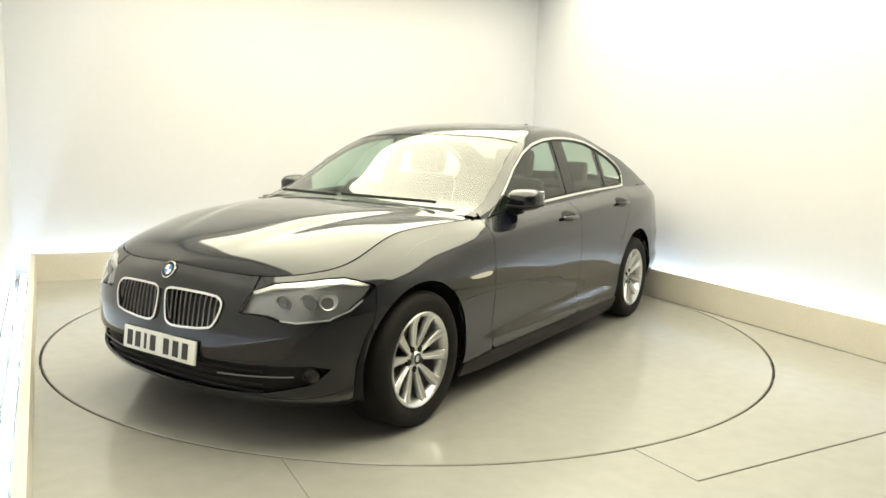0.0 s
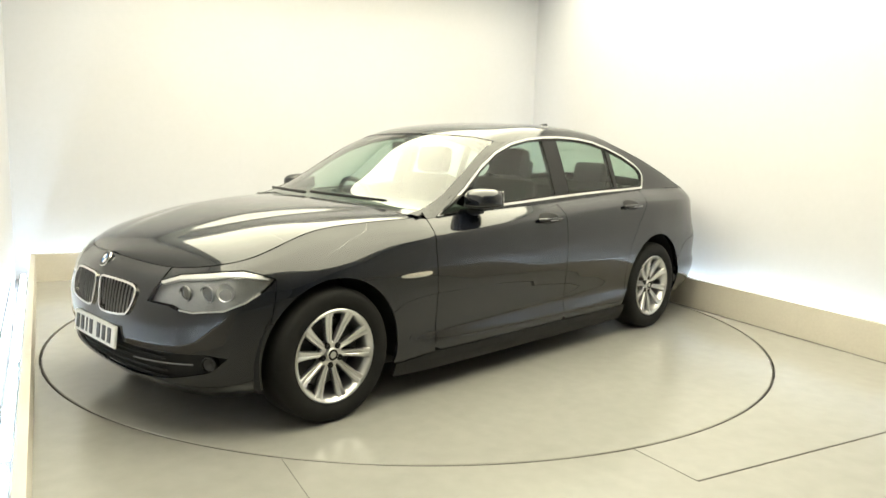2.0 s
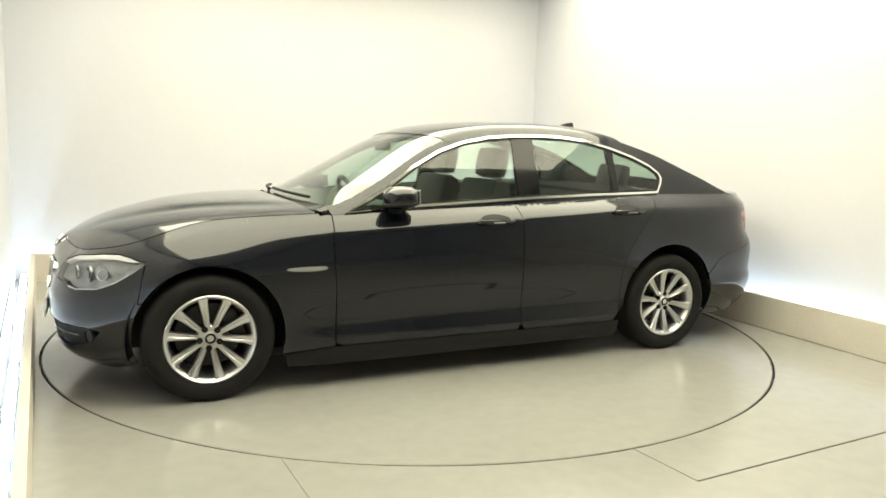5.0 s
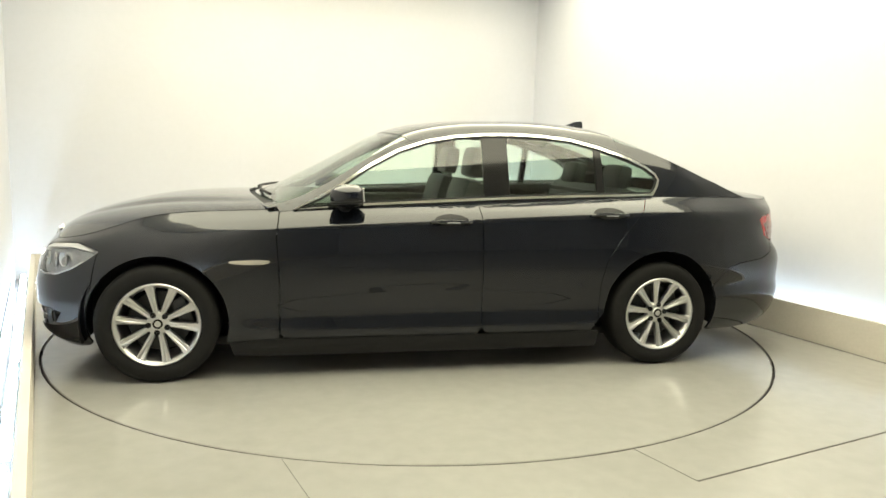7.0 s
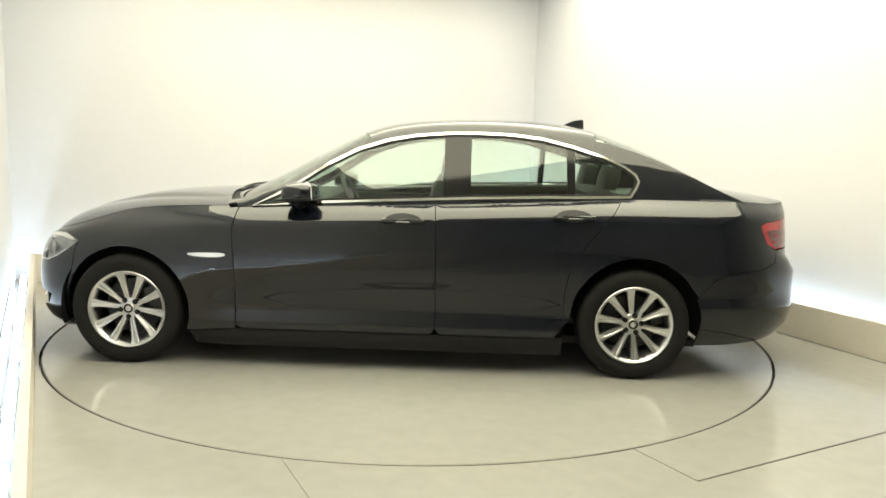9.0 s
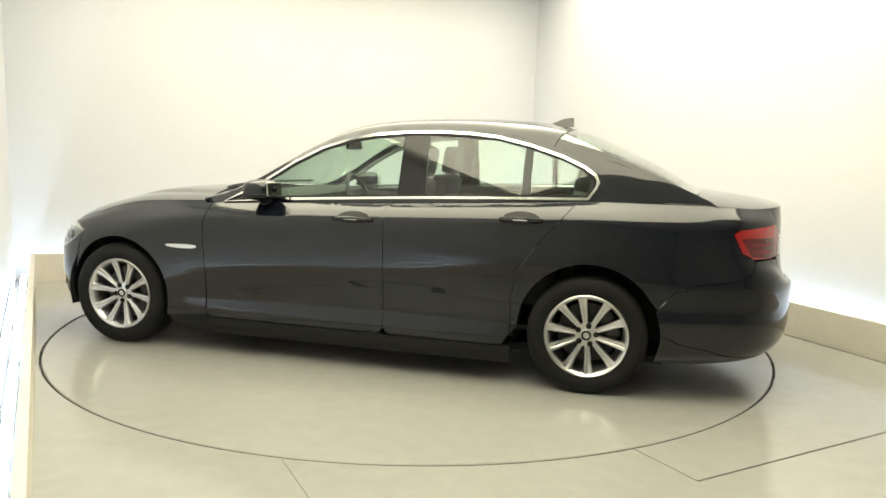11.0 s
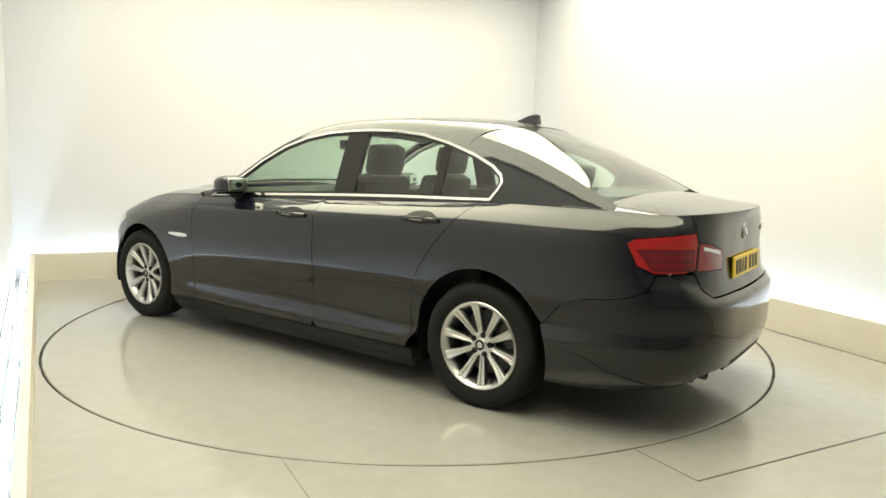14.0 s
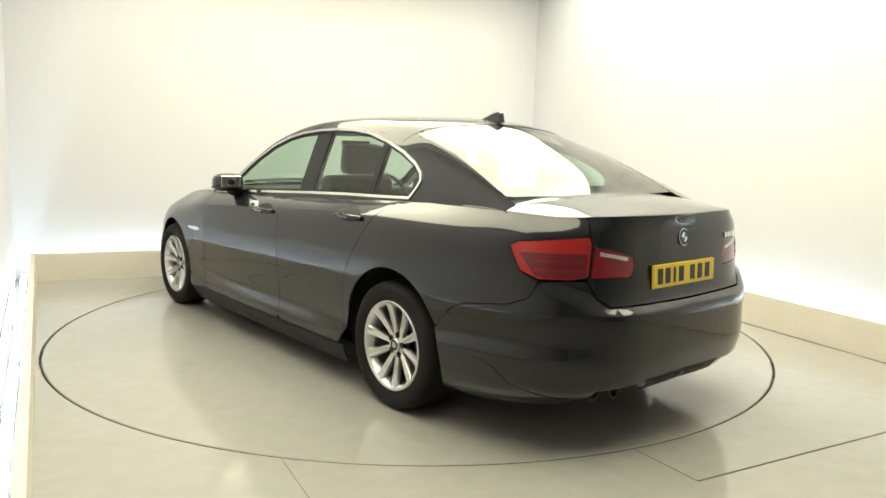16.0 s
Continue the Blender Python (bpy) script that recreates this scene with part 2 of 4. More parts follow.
                first.matrix_world = m
            else:
                copy_thing(first, m)


def build_turntable():
    t = tagged(new("turntable"), "round pale resin turntable flush with the studio floor", "turntable")
    r = TABLE_R - 0.015
    part("disc", lathed([(0.001, -0.05), (r, -0.05), (r, -0.004), (r - 0.004, 0.0), (0.001, 0.0)], 160, "z"), FLOOR, t)
    part("edge_band", lathed([(r + 0.001, -0.06), (r + 0.004, -0.06), (r + 0.004, -0.003), (r + 0.001, -0.003)], 160, "z"), SEAM, t, "dark metal edge band")
    return t


build_studio()
turntable = build_turntable()


# ---------- car body surfaces (x forward, y to the car's left, origin between the axles) ----------
def slopes(h, d):
    m = np.zeros((d.shape[0] + 1,) + d.shape[1:])
    h0, h1 = h[:-1], h[1:]
    w1, w2 = 2 * h1 + h0, h1 + 2 * h0
    same = d[:-1] * d[1:] > 0
    safe0, safe1 = np.where(same, d[:-1], 1), np.where(same, d[1:], 1)
    m[1:-1] = np.where(same, (w1 + w2) / (w1 / safe0 + w2 / safe1), 0)
    m[0], m[-1] = d[0], d[-1]
    return m


def pchip(xk, yk, x):
    """Smooth monotone curve through keys; xk, yk have the keys along the first axis and may differ from point to point."""
    xk, yk, x = np.asarray(xk, float), np.asarray(yk, float), np.asarray(x, float)
    if xk.ndim < yk.ndim:
        xk = xk.reshape(xk.shape + (1,) * (yk.ndim - xk.ndim)) + 0 * yk
    h = xk[1:] - xk[:-1]
    d = (yk[1:] - yk[:-1]) / h
    m = slopes(h, d)
    if xk.ndim == 1:
        i = np.clip(np.searchsorted(xk, x) - 1, 0, len(xk) - 2)
        X0, H, Y0, Y1, M0, M1 = xk[i], h[i], yk[i], yk[i + 1], m[i], m[i + 1]
    else:
        i = np.clip((xk[1:-1] <= x).sum(0), 0, xk.shape[0] - 2)
        j = np.arange(x.shape[0])
        X0, H, Y0, Y1, M0, M1 = xk[i, j], h[i, j], yk[i, j], yk[i + 1, j], m[i, j], m[i + 1, j]
    t = (x - X0) / H
    tc = np.clip(t, 0, 1)
    val = (1 + 2 * tc) * (1 - tc) ** 2 * Y0 + tc * (1 - tc) ** 2 * H * M0 + tc * tc * (3 - 2 * tc) * Y1 + tc * tc * (tc - 1) * H * M1
    return val + np.where(t < 0, t * H * M0, 0) + np.where(t > 1, (t - 1) * H * M1, 0)


OUTLINE = [(2.24, 0), (2.235, 0.22), (2.205, 0.44), (2.135, 0.63), (2.01, 0.775), (1.84, 0.858), (1.58, 0.90), (1.2, 0.918), (0.6, 0.925), (-0.3, 0.928), (-1.2, 0.93), (-1.6, 0.926), (-1.95, 0.905), (-2.25, 0.842), (-2.45, 0.71), (-2.56, 0.50), (-2.59, 0.25), (-2.597, 0)]


def blur(y, step, sigma):
    """A sampled curve smoothed along its length; its ends go on straight."""
    n = int(3 * sigma / step)
    k = np.exp(-0.5 * (np.arange(-n, n + 1) * step / sigma) ** 2)
    k /= k.sum()
    pad = np.concatenate([2 * y[0] - y[n:0:-1], y, 2 * y[-1] - y[-2:-n - 2:-1]])
    return np.convolve(pad, k, "valid")


def plan_curve():
    pts = [(OUTLINE[1][0], -OUTLINE[1][1])] + OUTLINE + [(OUTLINE[-2][0], -OUTLINE[-2][1])]
    p = np.array(pts) * (1, 1.02)
    out = []
    for i in range(1, len(p) - 2):
        for t in np.linspace(0, 1, 24, endpoint=False):
            out.append(0.5 * ((2 * p[i]) + (p[i + 1] - p[i - 1]) * t + (2 * p[i - 1] - 5 * p[i] + 4 * p[i + 1] - p[i + 2]) * t * t + (3 * p[i] - p[i - 1] - 3 * p[i + 1] + p[i + 2]) * t ** 3))
    out.append(p[-2])
    c = np.array(out)
    arc = np.concatenate([[0], np.cumsum(np.hypot(*np.diff(c, axis=0).T))])
    even = np.linspace(0, arc[-1], 2400)
    x, y = np.interp(even, arc, c[:, 0]), np.interp(even, arc, c[:, 1])
    n = 300
    x = np.concatenate([x[n:0:-1], x, x[-2:-n - 2:-1]])
    y = np.concatenate([-y[n:0:-1], y, -y[-2:-n - 2:-1]])
    x, y = blur(x, even[1], 0.05), blur(y, even[1], 0.05)
    return np.stack([x[n:-n], y[n:-n]], 1)


PLAN = plan_curve()
ARC = np.concatenate([[0], np.cumsum(np.hypot(*np.diff(PLAN, axis=0).T))])
S_END = ARC[-1]
TAN = np.gradient(PLAN, ARC, axis=0)
TAN /= np.linalg.norm(TAN, axis=1)[:, None]
TAN[0], TAN[-1] = (0, 1), (0, -1)
PLAN_N = np.stack([TAN[:, 1], -TAN[:, 0]], 1)


def sx(x):
    return float(np.interp(-x, -PLAN[:, 0], ARC))


HALF = len(PLAN) // 2


def sf(y):
    return float(np.interp(y, PLAN[:HALF, 1], ARC[:HALF]))


def sr(y):
    return float(np.interp(y, PLAN[::-1][:HALF, 1], ARC[::-1][:HALF]))


def X(x, z):
    return (sx(x), z)


def YF(y, z):
    return (sf(y), z)


def YR(y, z):
    return (sr(y), z)


# heights and inward offsets of the section at stations round the body
STATIONS = [
    (0.0, [.17, .22, .27, .34, .42, .50, .56, .62, .68, .72, .765], [.12, .05, .02, .01, .0, .005, .012, .02, .03, .045, .09]),
    (sf(.45), [.17, .22, .27, .34, .42, .50, .56, .60, .66, .70, .745], [.12, .05, .02, .012, .0, .0, .012, .022, .045, .07, .125]),
    (sx(1.95), [.17, .22, .28, .36, .44, .52, .58, .64, .70, .745, .785], [.10, .045, .02, .01, .0, .0, .0, .01, .03, .06, .12]),
    (sx(1.45), [.17, .24, .32, .40, .50, .60, .68, .73, .788, .850, .912], [.08, .03, .01, .0, .0, .0, .0, .012, .046, .108, .192]),
    (sx(.85), [.12, .19, .27, .36, .48, .60, .68, .76, .845, .884, .948], [.055, .018, .010, .018, .010, .002, .001, .006, .017, .046, .125]),
    (sx(-.3), [.12, .19, .27, .37, .50, .62, .72, .81, .905, .940, .990], [.055, .018, .008, .024, .012, .002, .002, .008, .021, .052, .131]),
    (sx(-1.05), [.12, .19, .27, .37, .50, .63, .73, .83, .942, .972, 1.028], [.060, .022, .010, .020, .010, .001, .001, .008, .024, .055, .146]),
    (sx(-1.45), [.13, .20, .30, .38, .50, .64, .74, .84, .958, .985, 1.046], [.10, .045, .02, .010, .004, .0, .001, .008, .027, .055, .152]),
    (sx(-2.1), [.20, .26, .32, .44, .50, .63, .70, .84, .955, .985, 1.05], [.08, .04, .015, -.006, .005, .0, .010, .018, .038, .055, .120]),
    (sx(-2.40), [.21, .265, .325, .44, .50, .63, .70, .78, .90, .965, 1.035], [.10, .045, .015, -.006, .005, .0, .010, .050, .058, .074, .135]),
    (sr(.50), [.22, .27, .33, .42, .54, .625, .655, .70, .84, .97, 1.045], [.12, .05, .015, .0, .0, .0, .034, .056, .074, .080, .095]),
    (S_END, [.24, .28, .34, .44, .55, .63, .66, .70, .84, .97, 1.045], [.12, .05, .02, .0, .0, .005, .046, .066, .086, .088, .070]),
]
ST_S = np.array([a[0] for a in STATIONS])
TAB_S = np.linspace(0, S_END, 2400)
TAB_Z = np.stack([blur(pchip(ST_S, np.array([a[1][k] for a in STATIONS]), TAB_S), TAB_S[1], 0.06) for k in range(11)])
TAB_D = np.stack([blur(pchip(ST_S, np.array([a[2][k] for a in STATIONS]), TAB_S), TAB_S[1], 0.06) for k in range(11)])


def keys_at(s):
    return np.stack([np.interp(s, TAB_S, r) for r in TAB_Z]), np.stack([np.interp(s, TAB_S, r) for r in TAB_D])


def top_z(s):
    return np.interp(s, TAB_S, TAB_Z[-1])


def side(s, z, lift=0.0):
    """The lower body: s runs round the plan outline from the nose to the tail, z is the height."""
    s, z = np.asarray(s, float), np.asarray(z, float)
    sign = np.where((s < 0) | (s > S_END), -1.0, 1.0)
    s = np.where(s > S_END, 2 * S_END - s, np.abs(s))
    zk, dk = keys_at(s)
    d = pchip(zk, dk, z) - lift
    bx, by = np.interp(s, ARC, PLAN[:, 0]), np.interp(s, ARC, PLAN[:, 1])
    nx, ny = np.interp(s, ARC, PLAN_N[:, 0]), np.interp(s, ARC, PLAN_N[:, 1])
    return np.stack([bx - nx * d, sign * (by - ny * d), z], 1)


def lifted(f, lift):
    return lambda u, v: f(u, v, lift)


def cabin_side(x, z, lift=0.0):
    x, z = np.asarray(x, float), np.asarray(z, float)
    t = z - 0.97
    return np.stack([x, 0.823 - 0.325 * t - 0.12 * t * t + lift - 0.02 * np.clip((x + 1.2) / -0.8, 0, 1) ** 2, z + 0.3 * lift], 1)


RAIL = np.array([(.90, .955), (.80, .975), (.63, 1.042), (.5, 1.116), (.33, 1.228), (.16, 1.319), (-.015, 1.377), (-.19, 1.409), (-.37, 1.425), (-.55, 1.431), (-.74, 1.427), (-.92, 1.410), (-1.11, 1.370), (-1.3, 1.320), (-1.5, 1.285), (-1.7, 1.218), (-1.9, 1.142), (-2.05, 1.075), (-2.12, 1.047)])
CENTRE = np.array([(1.08, .985), (.98, 1.0), (.75, 1.106), (.52, 1.226), (.29, 1.354), (.15, 1.418), (0, 1.460), (-.33, 1.497), (-.74, 1.508), (-1.1, 1.493), (-1.30, 1.458), (-1.6, 1.350), (-1.85, 1.236), (-2.05, 1.120), (-2.16, 1.07)])
BOW = np.array([(.90, .18), (.80, .18), (.08, .10), (-.4, .0), (-1.2, -.07), (-1.95, -.10), (-2.05, -.10)])


FINE = {}


def curve(tab, x):
    key = id(tab)
    if key not in FINE:
        t = tab[::-1]
        g = np.linspace(t[0, 0] - 0.1, t[-1, 0] + 0.1, 2000)
        FINE[key] = (g, blur(pchip(t[:, 0], t[:, 1], g), g[1] - g[0], 0.055))
    return np.interp(x, *FINE[key])


def cabin_top(x, w, lift=0.0):
    """Windscreen, roof and rear window: x along the rail, w from -1 to 1 across."""
    x, w = np.asarray(x, float), np.asarray(w, float)
    zr = curve(RAIL, x)
    yr = cabin_side(x, zr)[:, 1]
    bow = curve(BOW, x)
    zc = curve(CENTRE, x + bow)
    a = np.abs(w)
    z = zc - (zc - zr) * (0.5 * a ** 2 + 0.5 * a ** 8)
    return np.stack([x + bow * (1 - w * w), w * yr, z + lift], 1)


def rail_normals(x):
    """The normal halfway between roof and cabin side along the rail, on the car's left."""
    zr = curve(RAIL, x)
    a = normals_of(cabin_top, x, np.full(len(x), .97))
    b = -normals_of(cabin_side, x, zr)
    n = a * (1 - .85 * np.clip((-x - 1.0) / .4, 0, 1))[:, None] + b
    return n / np.linalg.norm(n, axis=1)[:, None]


def eased(t):
    t = np.clip(t, 0, 1)
    return (t * t * (3 - 2 * t))[:, None]


def round_top(x, w, N):
    r = rail_normals(x) * np.stack([np.ones_like(w), np.sign(w), np.ones_like(w)], 1)
    lo = .80 - .38 * np.clip((-x - 1.0) / .4, 0, 1)
    t = eased((np.abs(w) - lo) / (1 - lo))
    n = N * (1 - t) + r * t
    return n / np.linalg.norm(n, axis=1)[:, None]


def round_side(x, z, N):
    t = 1 - eased((curve(RAIL, x) - z) / .09)
    n = N * (1 - t) + rail_normals(x) * t
    return n / np.linalg.norm(n, axis=1)[:, None]


BONNET_Z = np.array([(2.20, .74), (2.15, .768), (2.10, .803), (2.0, .853), (1.88, .892), (1.54, .960), (1.18, .993), (1.0, 1.002), (.85, 1.008)])


def bonnet_top(s, w, lift=0.0):
    s, w = np.asarray(s, float), np.asarray(w, float)
    e = side(s, top_z(s))
    ye = np.abs(e[:, 1])
    back = np.clip((1.45 - e[:, 0]) / 0.55, 0, 1)
    bow = 0.15 * back * back
    zc = curve(BONNET_Z, e[:, 0] + bow)
    a = np.abs(w)
    z = zc - (zc - e[:, 2]) * (0.6 * a ** 2 + 0.4 * a ** 5)
    x = e[:, 0] + bow * (1 - w * w)
    y = w * ye
    # two ridges that spread from the grille to the screen pillars
    ridge = 0.16 + 0.40 * np.clip((2.15 - x) / 1.15, 0, 1)
    fade = np.clip((2.10 - x) / 0.5, 0, 1) * np.clip((x - 0.95) / 0.5, 0, 1) ** 0.5
    k = (np.abs(y) - ridge) / 0.06
    z = z + fade * (0.014 / (1 + np.exp(np.clip(k * 2.2, -30, 30))) - 0.004 * np.exp(-(k - 0.9) ** 2))
    return np.stack([x, y, z + lift], 1)


DECK_Z = np.array([(-1.80, 1.14), (-2.0, 1.118), (-2.2, 1.095), (-2.4, 1.07), (-2.53, 1.045), (-2.60, 1.03)])


def deck_top(s, w, lift=0.0):
    s, w = np.asarray(s, float), np.asarray(w, float)
    e = side(s, top_z(s))
    ye = np.abs(e[:, 1])
    zc = curve(DECK_Z, e[:, 0])
    z = zc - (zc - e[:, 2]) * (0.7 * np.abs(w) ** 2 + 0.3 * np.abs(w) ** 6)
    return np.stack([e[:, 0], w * ye, z + lift], 1)


# ---------- patches cut out of those surfaces ----------
def smooth_loop(pts, times=2):
    p = [np.array(q, float) for q in pts]
    for _ in range(times):
        p = [r for a, b in zip(p, p[1:] + p[:1]) for r in (0.75 * a + 0.25 * b, 0.25 * a + 0.75 * b)]
    return [tuple(q) for q in p]


def area(p):
    return 0.5 * sum(a[0] * b[1] - b[0] * a[1] for a, b in zip(p, p[1:] + p[:1]))


def offset(p, d):
    """The loop moved inwards by d."""
    if area(p) < 0:
        p = p[::-1]
    out = []
    n = len(p)
    for i in range(n):
        a, b, c = (np.array(p[i - 1]), np.array(p[i]), np.array(p[(i + 1) % n]))
        t0, t1 = b - a, c - b
        t0, t1 = t0 / (np.linalg.norm(t0) + 1e-12), t1 / (np.linalg.norm(t1) + 1e-12)
        n0, n1 = np.array((-t0[1], t0[0])), np.array((-t1[1], t1[0]))
        m = n0 + n1
        k = max(m @ m / 2, 0.35)
        out.append(tuple(b + m * d / k))
    return out


def dense(p, step):
    out = []
    for a, b in zip(p, p[1:] + p[:1]):
        n = max(1, int(math.hypot(b[0] - a[0], b[1] - a[1]) / step))
        out += [(a[0] + (b[0] - a[0]) * i / n, a[1] + (b[1] - a[1]) * i / n) for i in range(n)]
    return out


def inside(poly, pts):
    p = np.asarray(poly)
    x, y = pts[:, 0], pts[:, 1]
    r = np.zeros(len(pts), bool)
    for (x0, y0), (x1, y1) in zip(p, np.roll(p, -1, 0)):
        c = (y0 > y) != (y1 > y)
        if y1 != y0:
            r ^= c & (x < (x1 - x0) * (y - y0) / (y1 - y0) + x0)
    return r


def normals_of(surf, u, v, e=0.008):
    a = surf(u + e, v) - surf(u - e, v)
    b = surf(u, v + e) - surf(u, v - e)
    n = np.cross(a, b)
    return n / (np.linalg.norm(n, axis=1)[:, None] + 1e-12)


def side_points(lo, hi):
    ss = np.arange(lo, hi, 0.04)
    v = np.linspace(0, 10, 41)
    zk, _ = keys_at(ss)
    return np.array([(s, np.interp(q, np.arange(11), zk[:, i])) for i, s in enumerate(ss) for q in v])


def grid_points(poly, step):
    p = np.array(poly)
    lo, hi = p.min(0), p.max(0)
    gx, gy = np.meshgrid(np.arange(lo[0], hi[0], step), np.arange(lo[1], hi[1], step))
    return np.stack([gx.ravel(), gy.ravel()], 1)


def patch(name, outline, surf, mat, parent, holes=(), points=None, orient=1, gap=0.0022, flange=0.014, mirror=False, both=None, label="", step=0.03, soften=None):
    """One panel: the outline cut from a surface, with an edge turned inwards. mirror: on the car's right; both: a half outline from that middle line, doubled."""
    def fit_loop(p, d):
        q = offset(dense(p, step), d)
        if both is not None:
            q = [(both, b) if abs(a - both) < 0.006 else (a, b) for a, b in q]
        return q
    loop = fit_loop(list(outline), gap)
    cuts = [fit_loop(list(h), -gap) for h in holes]
    pts = side_points(min(q[0] for q in loop), max(q[0] for q in loop)) if points is None else points
    keep = inside(offset(loop, 0.006), pts)
    for c in cuts:
        keep &= ~inside(offset(c, -0.006), pts)
    pts = pts[keep]
    vs, es = [], []
    for l in [loop] + cuts:
        k = len(vs)
        vs += l
        es += [(k + i, k + (i + 1) % len(l)) for i in range(len(l))]
    vs += [tuple(q) for q in pts]
    co, _, tri, *_ = delaunay_2d_cdt([Vector(q) for q in vs], es, [], 0, 1e-6)
    uv = np.array([tuple(c) for c in co])
    tri = np.array([tuple(t) for t in tri])
    mid = uv[tri].mean(1)
    ok = inside(loop, mid)
    for c in cuts:
        ok &= ~inside(c, mid)
    tri = tri[ok]
    P = surf(uv[:, 0], uv[:, 1])
    N = normals_of(surf, uv[:, 0], uv[:, 1]) * orient
    if soften:
        N = soften(uv[:, 0], uv[:, 1], N)
    a, b, c = uv[tri[:, 0]], uv[tri[:, 1]], uv[tri[:, 2]]
    ccw = ((b - a)[:, 0] * (c - a)[:, 1] - (b - a)[:, 1] * (c - a)[:, 0]) * orient > 0
    tri = np.where(ccw[:, None], tri, tri[:, ::-1])
    verts, norms, faces = [*P], [*N], [tuple(t) for t in tri]
    if flange:
        for l, turn in [(loop, 1)] + [(c, -1) for c in cuts]:
            L = np.array(l)
            q = surf(L[:, 0], L[:, 1])
            n = normals_of(surf, L[:, 0], L[:, 1]) * orient
            t = np.roll(q, -1, 0) - np.roll(q, 1, 0)
            o = np.cross(t, n) * orient * turn
            o /= np.linalg.norm(o, axis=1)[:, None] + 1e-12
            k, m = len(verts), len(l)
            verts += [*q, *(q - n * flange - o * 0.002)]
            norms += [*o, *o]
            for i in range(m):
                j = (i + 1) % m
                if both is not None and abs(l[i][0] - both) < 1e-6 and abs(l[j][0] - both) < 1e-6:
                    continue
                f = (k + i, k + j, k + m + j, k + m + i)
                faces.append(f if orient * turn < 0 else f[::-1])
    V, N = np.array(verts), np.array(norms)
    flip = np.array((1, -1, 1))
    if both is not None:
        k = len(V)
        faces = faces + [tuple(k + i for i in reversed(f)) for f in faces]
        V, N = np.concatenate([V, V * flip]), np.concatenate([N, N * flip])
    elif mirror:
        V, N, faces = V * flip, N * flip, [tuple(reversed(f)) for f in faces]
    return mesh_object(name, V, faces, mat, parent, label, True, N)


def sheet(name, us, vs, surf, mat, parent, orient=1, flange=0.014, label="", soften=None):
    """A panel over a whole rectangle of a surface."""
    U, W = np.meshgrid(us, vs, indexing="ij")
    nu, nv = len(us), len(vs)
    P = surf(U.ravel(), W.ravel())
    N = normals_of(surf, U.ravel(), np.clip(W.ravel(), vs[0] + 0.008, vs[-1] - 0.008)) * orient
    if soften:
        N = soften(U.ravel(), W.ravel(), N)
    at = lambda i, j: i * nv + j
    faces = [(at(i, j), at(i + 1, j), at(i + 1, j + 1), at(i, j + 1)) for i in range(nu - 1) for j in range(nv - 1)]
    if orient < 0:
        faces = [f[::-1] for f in faces]
    V, M = [*P], [*N]
    if flange:
        ring = [at(i, 0) for i in range(nu)] + [at(nu - 1, j) for j in range(1, nv)] + [at(i, nv - 1) for i in range(nu - 2, -1, -1)] + [at(0, j) for j in range(nv - 2, 0, -1)]
        q, n = P[ring], N[ring]
        t = np.roll(q, -1, 0) - np.roll(q, 1, 0)
        o = np.cross(t, n) * orient
        o /= np.linalg.norm(o, axis=1)[:, None] + 1e-12
        k, m = len(V), len(ring)
        V += [*q, *(q - n * flange)]
        M += [*o, *o]
        for i in range(m):
            j = (i + 1) % m
            f = (k + i, k + j, k + m + j, k + m + i)
            faces.append(f if orient < 0 else f[::-1])
    return mesh_object(name, V, faces, mat, parent, label, True, M)


def arch(cx, cz, r, a0, a1, n=20):
    """Points of a wheel arch on the side, from angle a0 to a1 (degrees, 0 to the front)."""
    return [X(cx + r * math.cos(radians(a)), cz + r * math.sin(radians(a))) for a in np.linspace(a0, a1, n)]


def top_edge(x0, x1, n=24, by=X):
    return [(s, float(top_z(s))) for s in np.linspace(by(x0, 0)[0], by(x1, 0)[0], n)]


def clip_x(poly, x0, x1):
    """The part of a loop between x0 and x1."""
    for lim, sgn in ((x0, 1), (x1, -1)):
        out = []
        for a, b in zip(poly, poly[1:] + poly[:1]):
            ia, ib = sgn * (a[0] - lim) >= 0, sgn * (b[0] - lim) >= 0
            if ia:
                out.append(a)
            if ia != ib:
                t = (lim - a[0]) / (b[0] - a[0])
                out.append((lim, a[1] + t * (b[1] - a[1])))
        poly = out
    return poly


HUB_F, HUB_R, HUB_Z, TYRE_R = 1.484, -1.484, 0.322, 0.327
AF = (HUB_F, 0.325, 0.372)
AR = (HUB_R, 0.335, 0.385)
DLO = [(.765, .945), (.627, 1.022), (.498, 1.097), (.33, 1.209), (.159, 1.299), (-.015, 1.357), (-.192, 1.39), (-.372, 1.406), (-.554, 1.412), (-.738, 1.408), (-.924, 1.390), (-1.11, 1.348), (-1.296, 1.29), (-1.42, 1.236), (-1.485, 1.19), (-1.505, 1.15), (-1.490, 1.11), (-1.45, 1.05), (-1.262, 1.043), (-.884, 1.032), (-.519, 1.017), (-.167, .999), (.338, .972)]
HEADLAMP = [YF(.455, .602), YF(.475, .655), YF(.50, .690), YF(.60, .724), X(2.0, .748), X(1.92, .752), X(1.86, .738), X(1.785, .712), X(1.84, .672), X(1.92, .622), X(2.0, .588), YF(.70, .576), YF(.63, .584), YF(.58, .600)]
TAIL_OUT = [X(-2.215, .912), X(-2.25, .934), YR(.70, .955), YR(.635, .960), YR(.625, .92), YR(.640, .795), YR(.70, .778), X(-2.34, .778), X(-2.265, .812)]
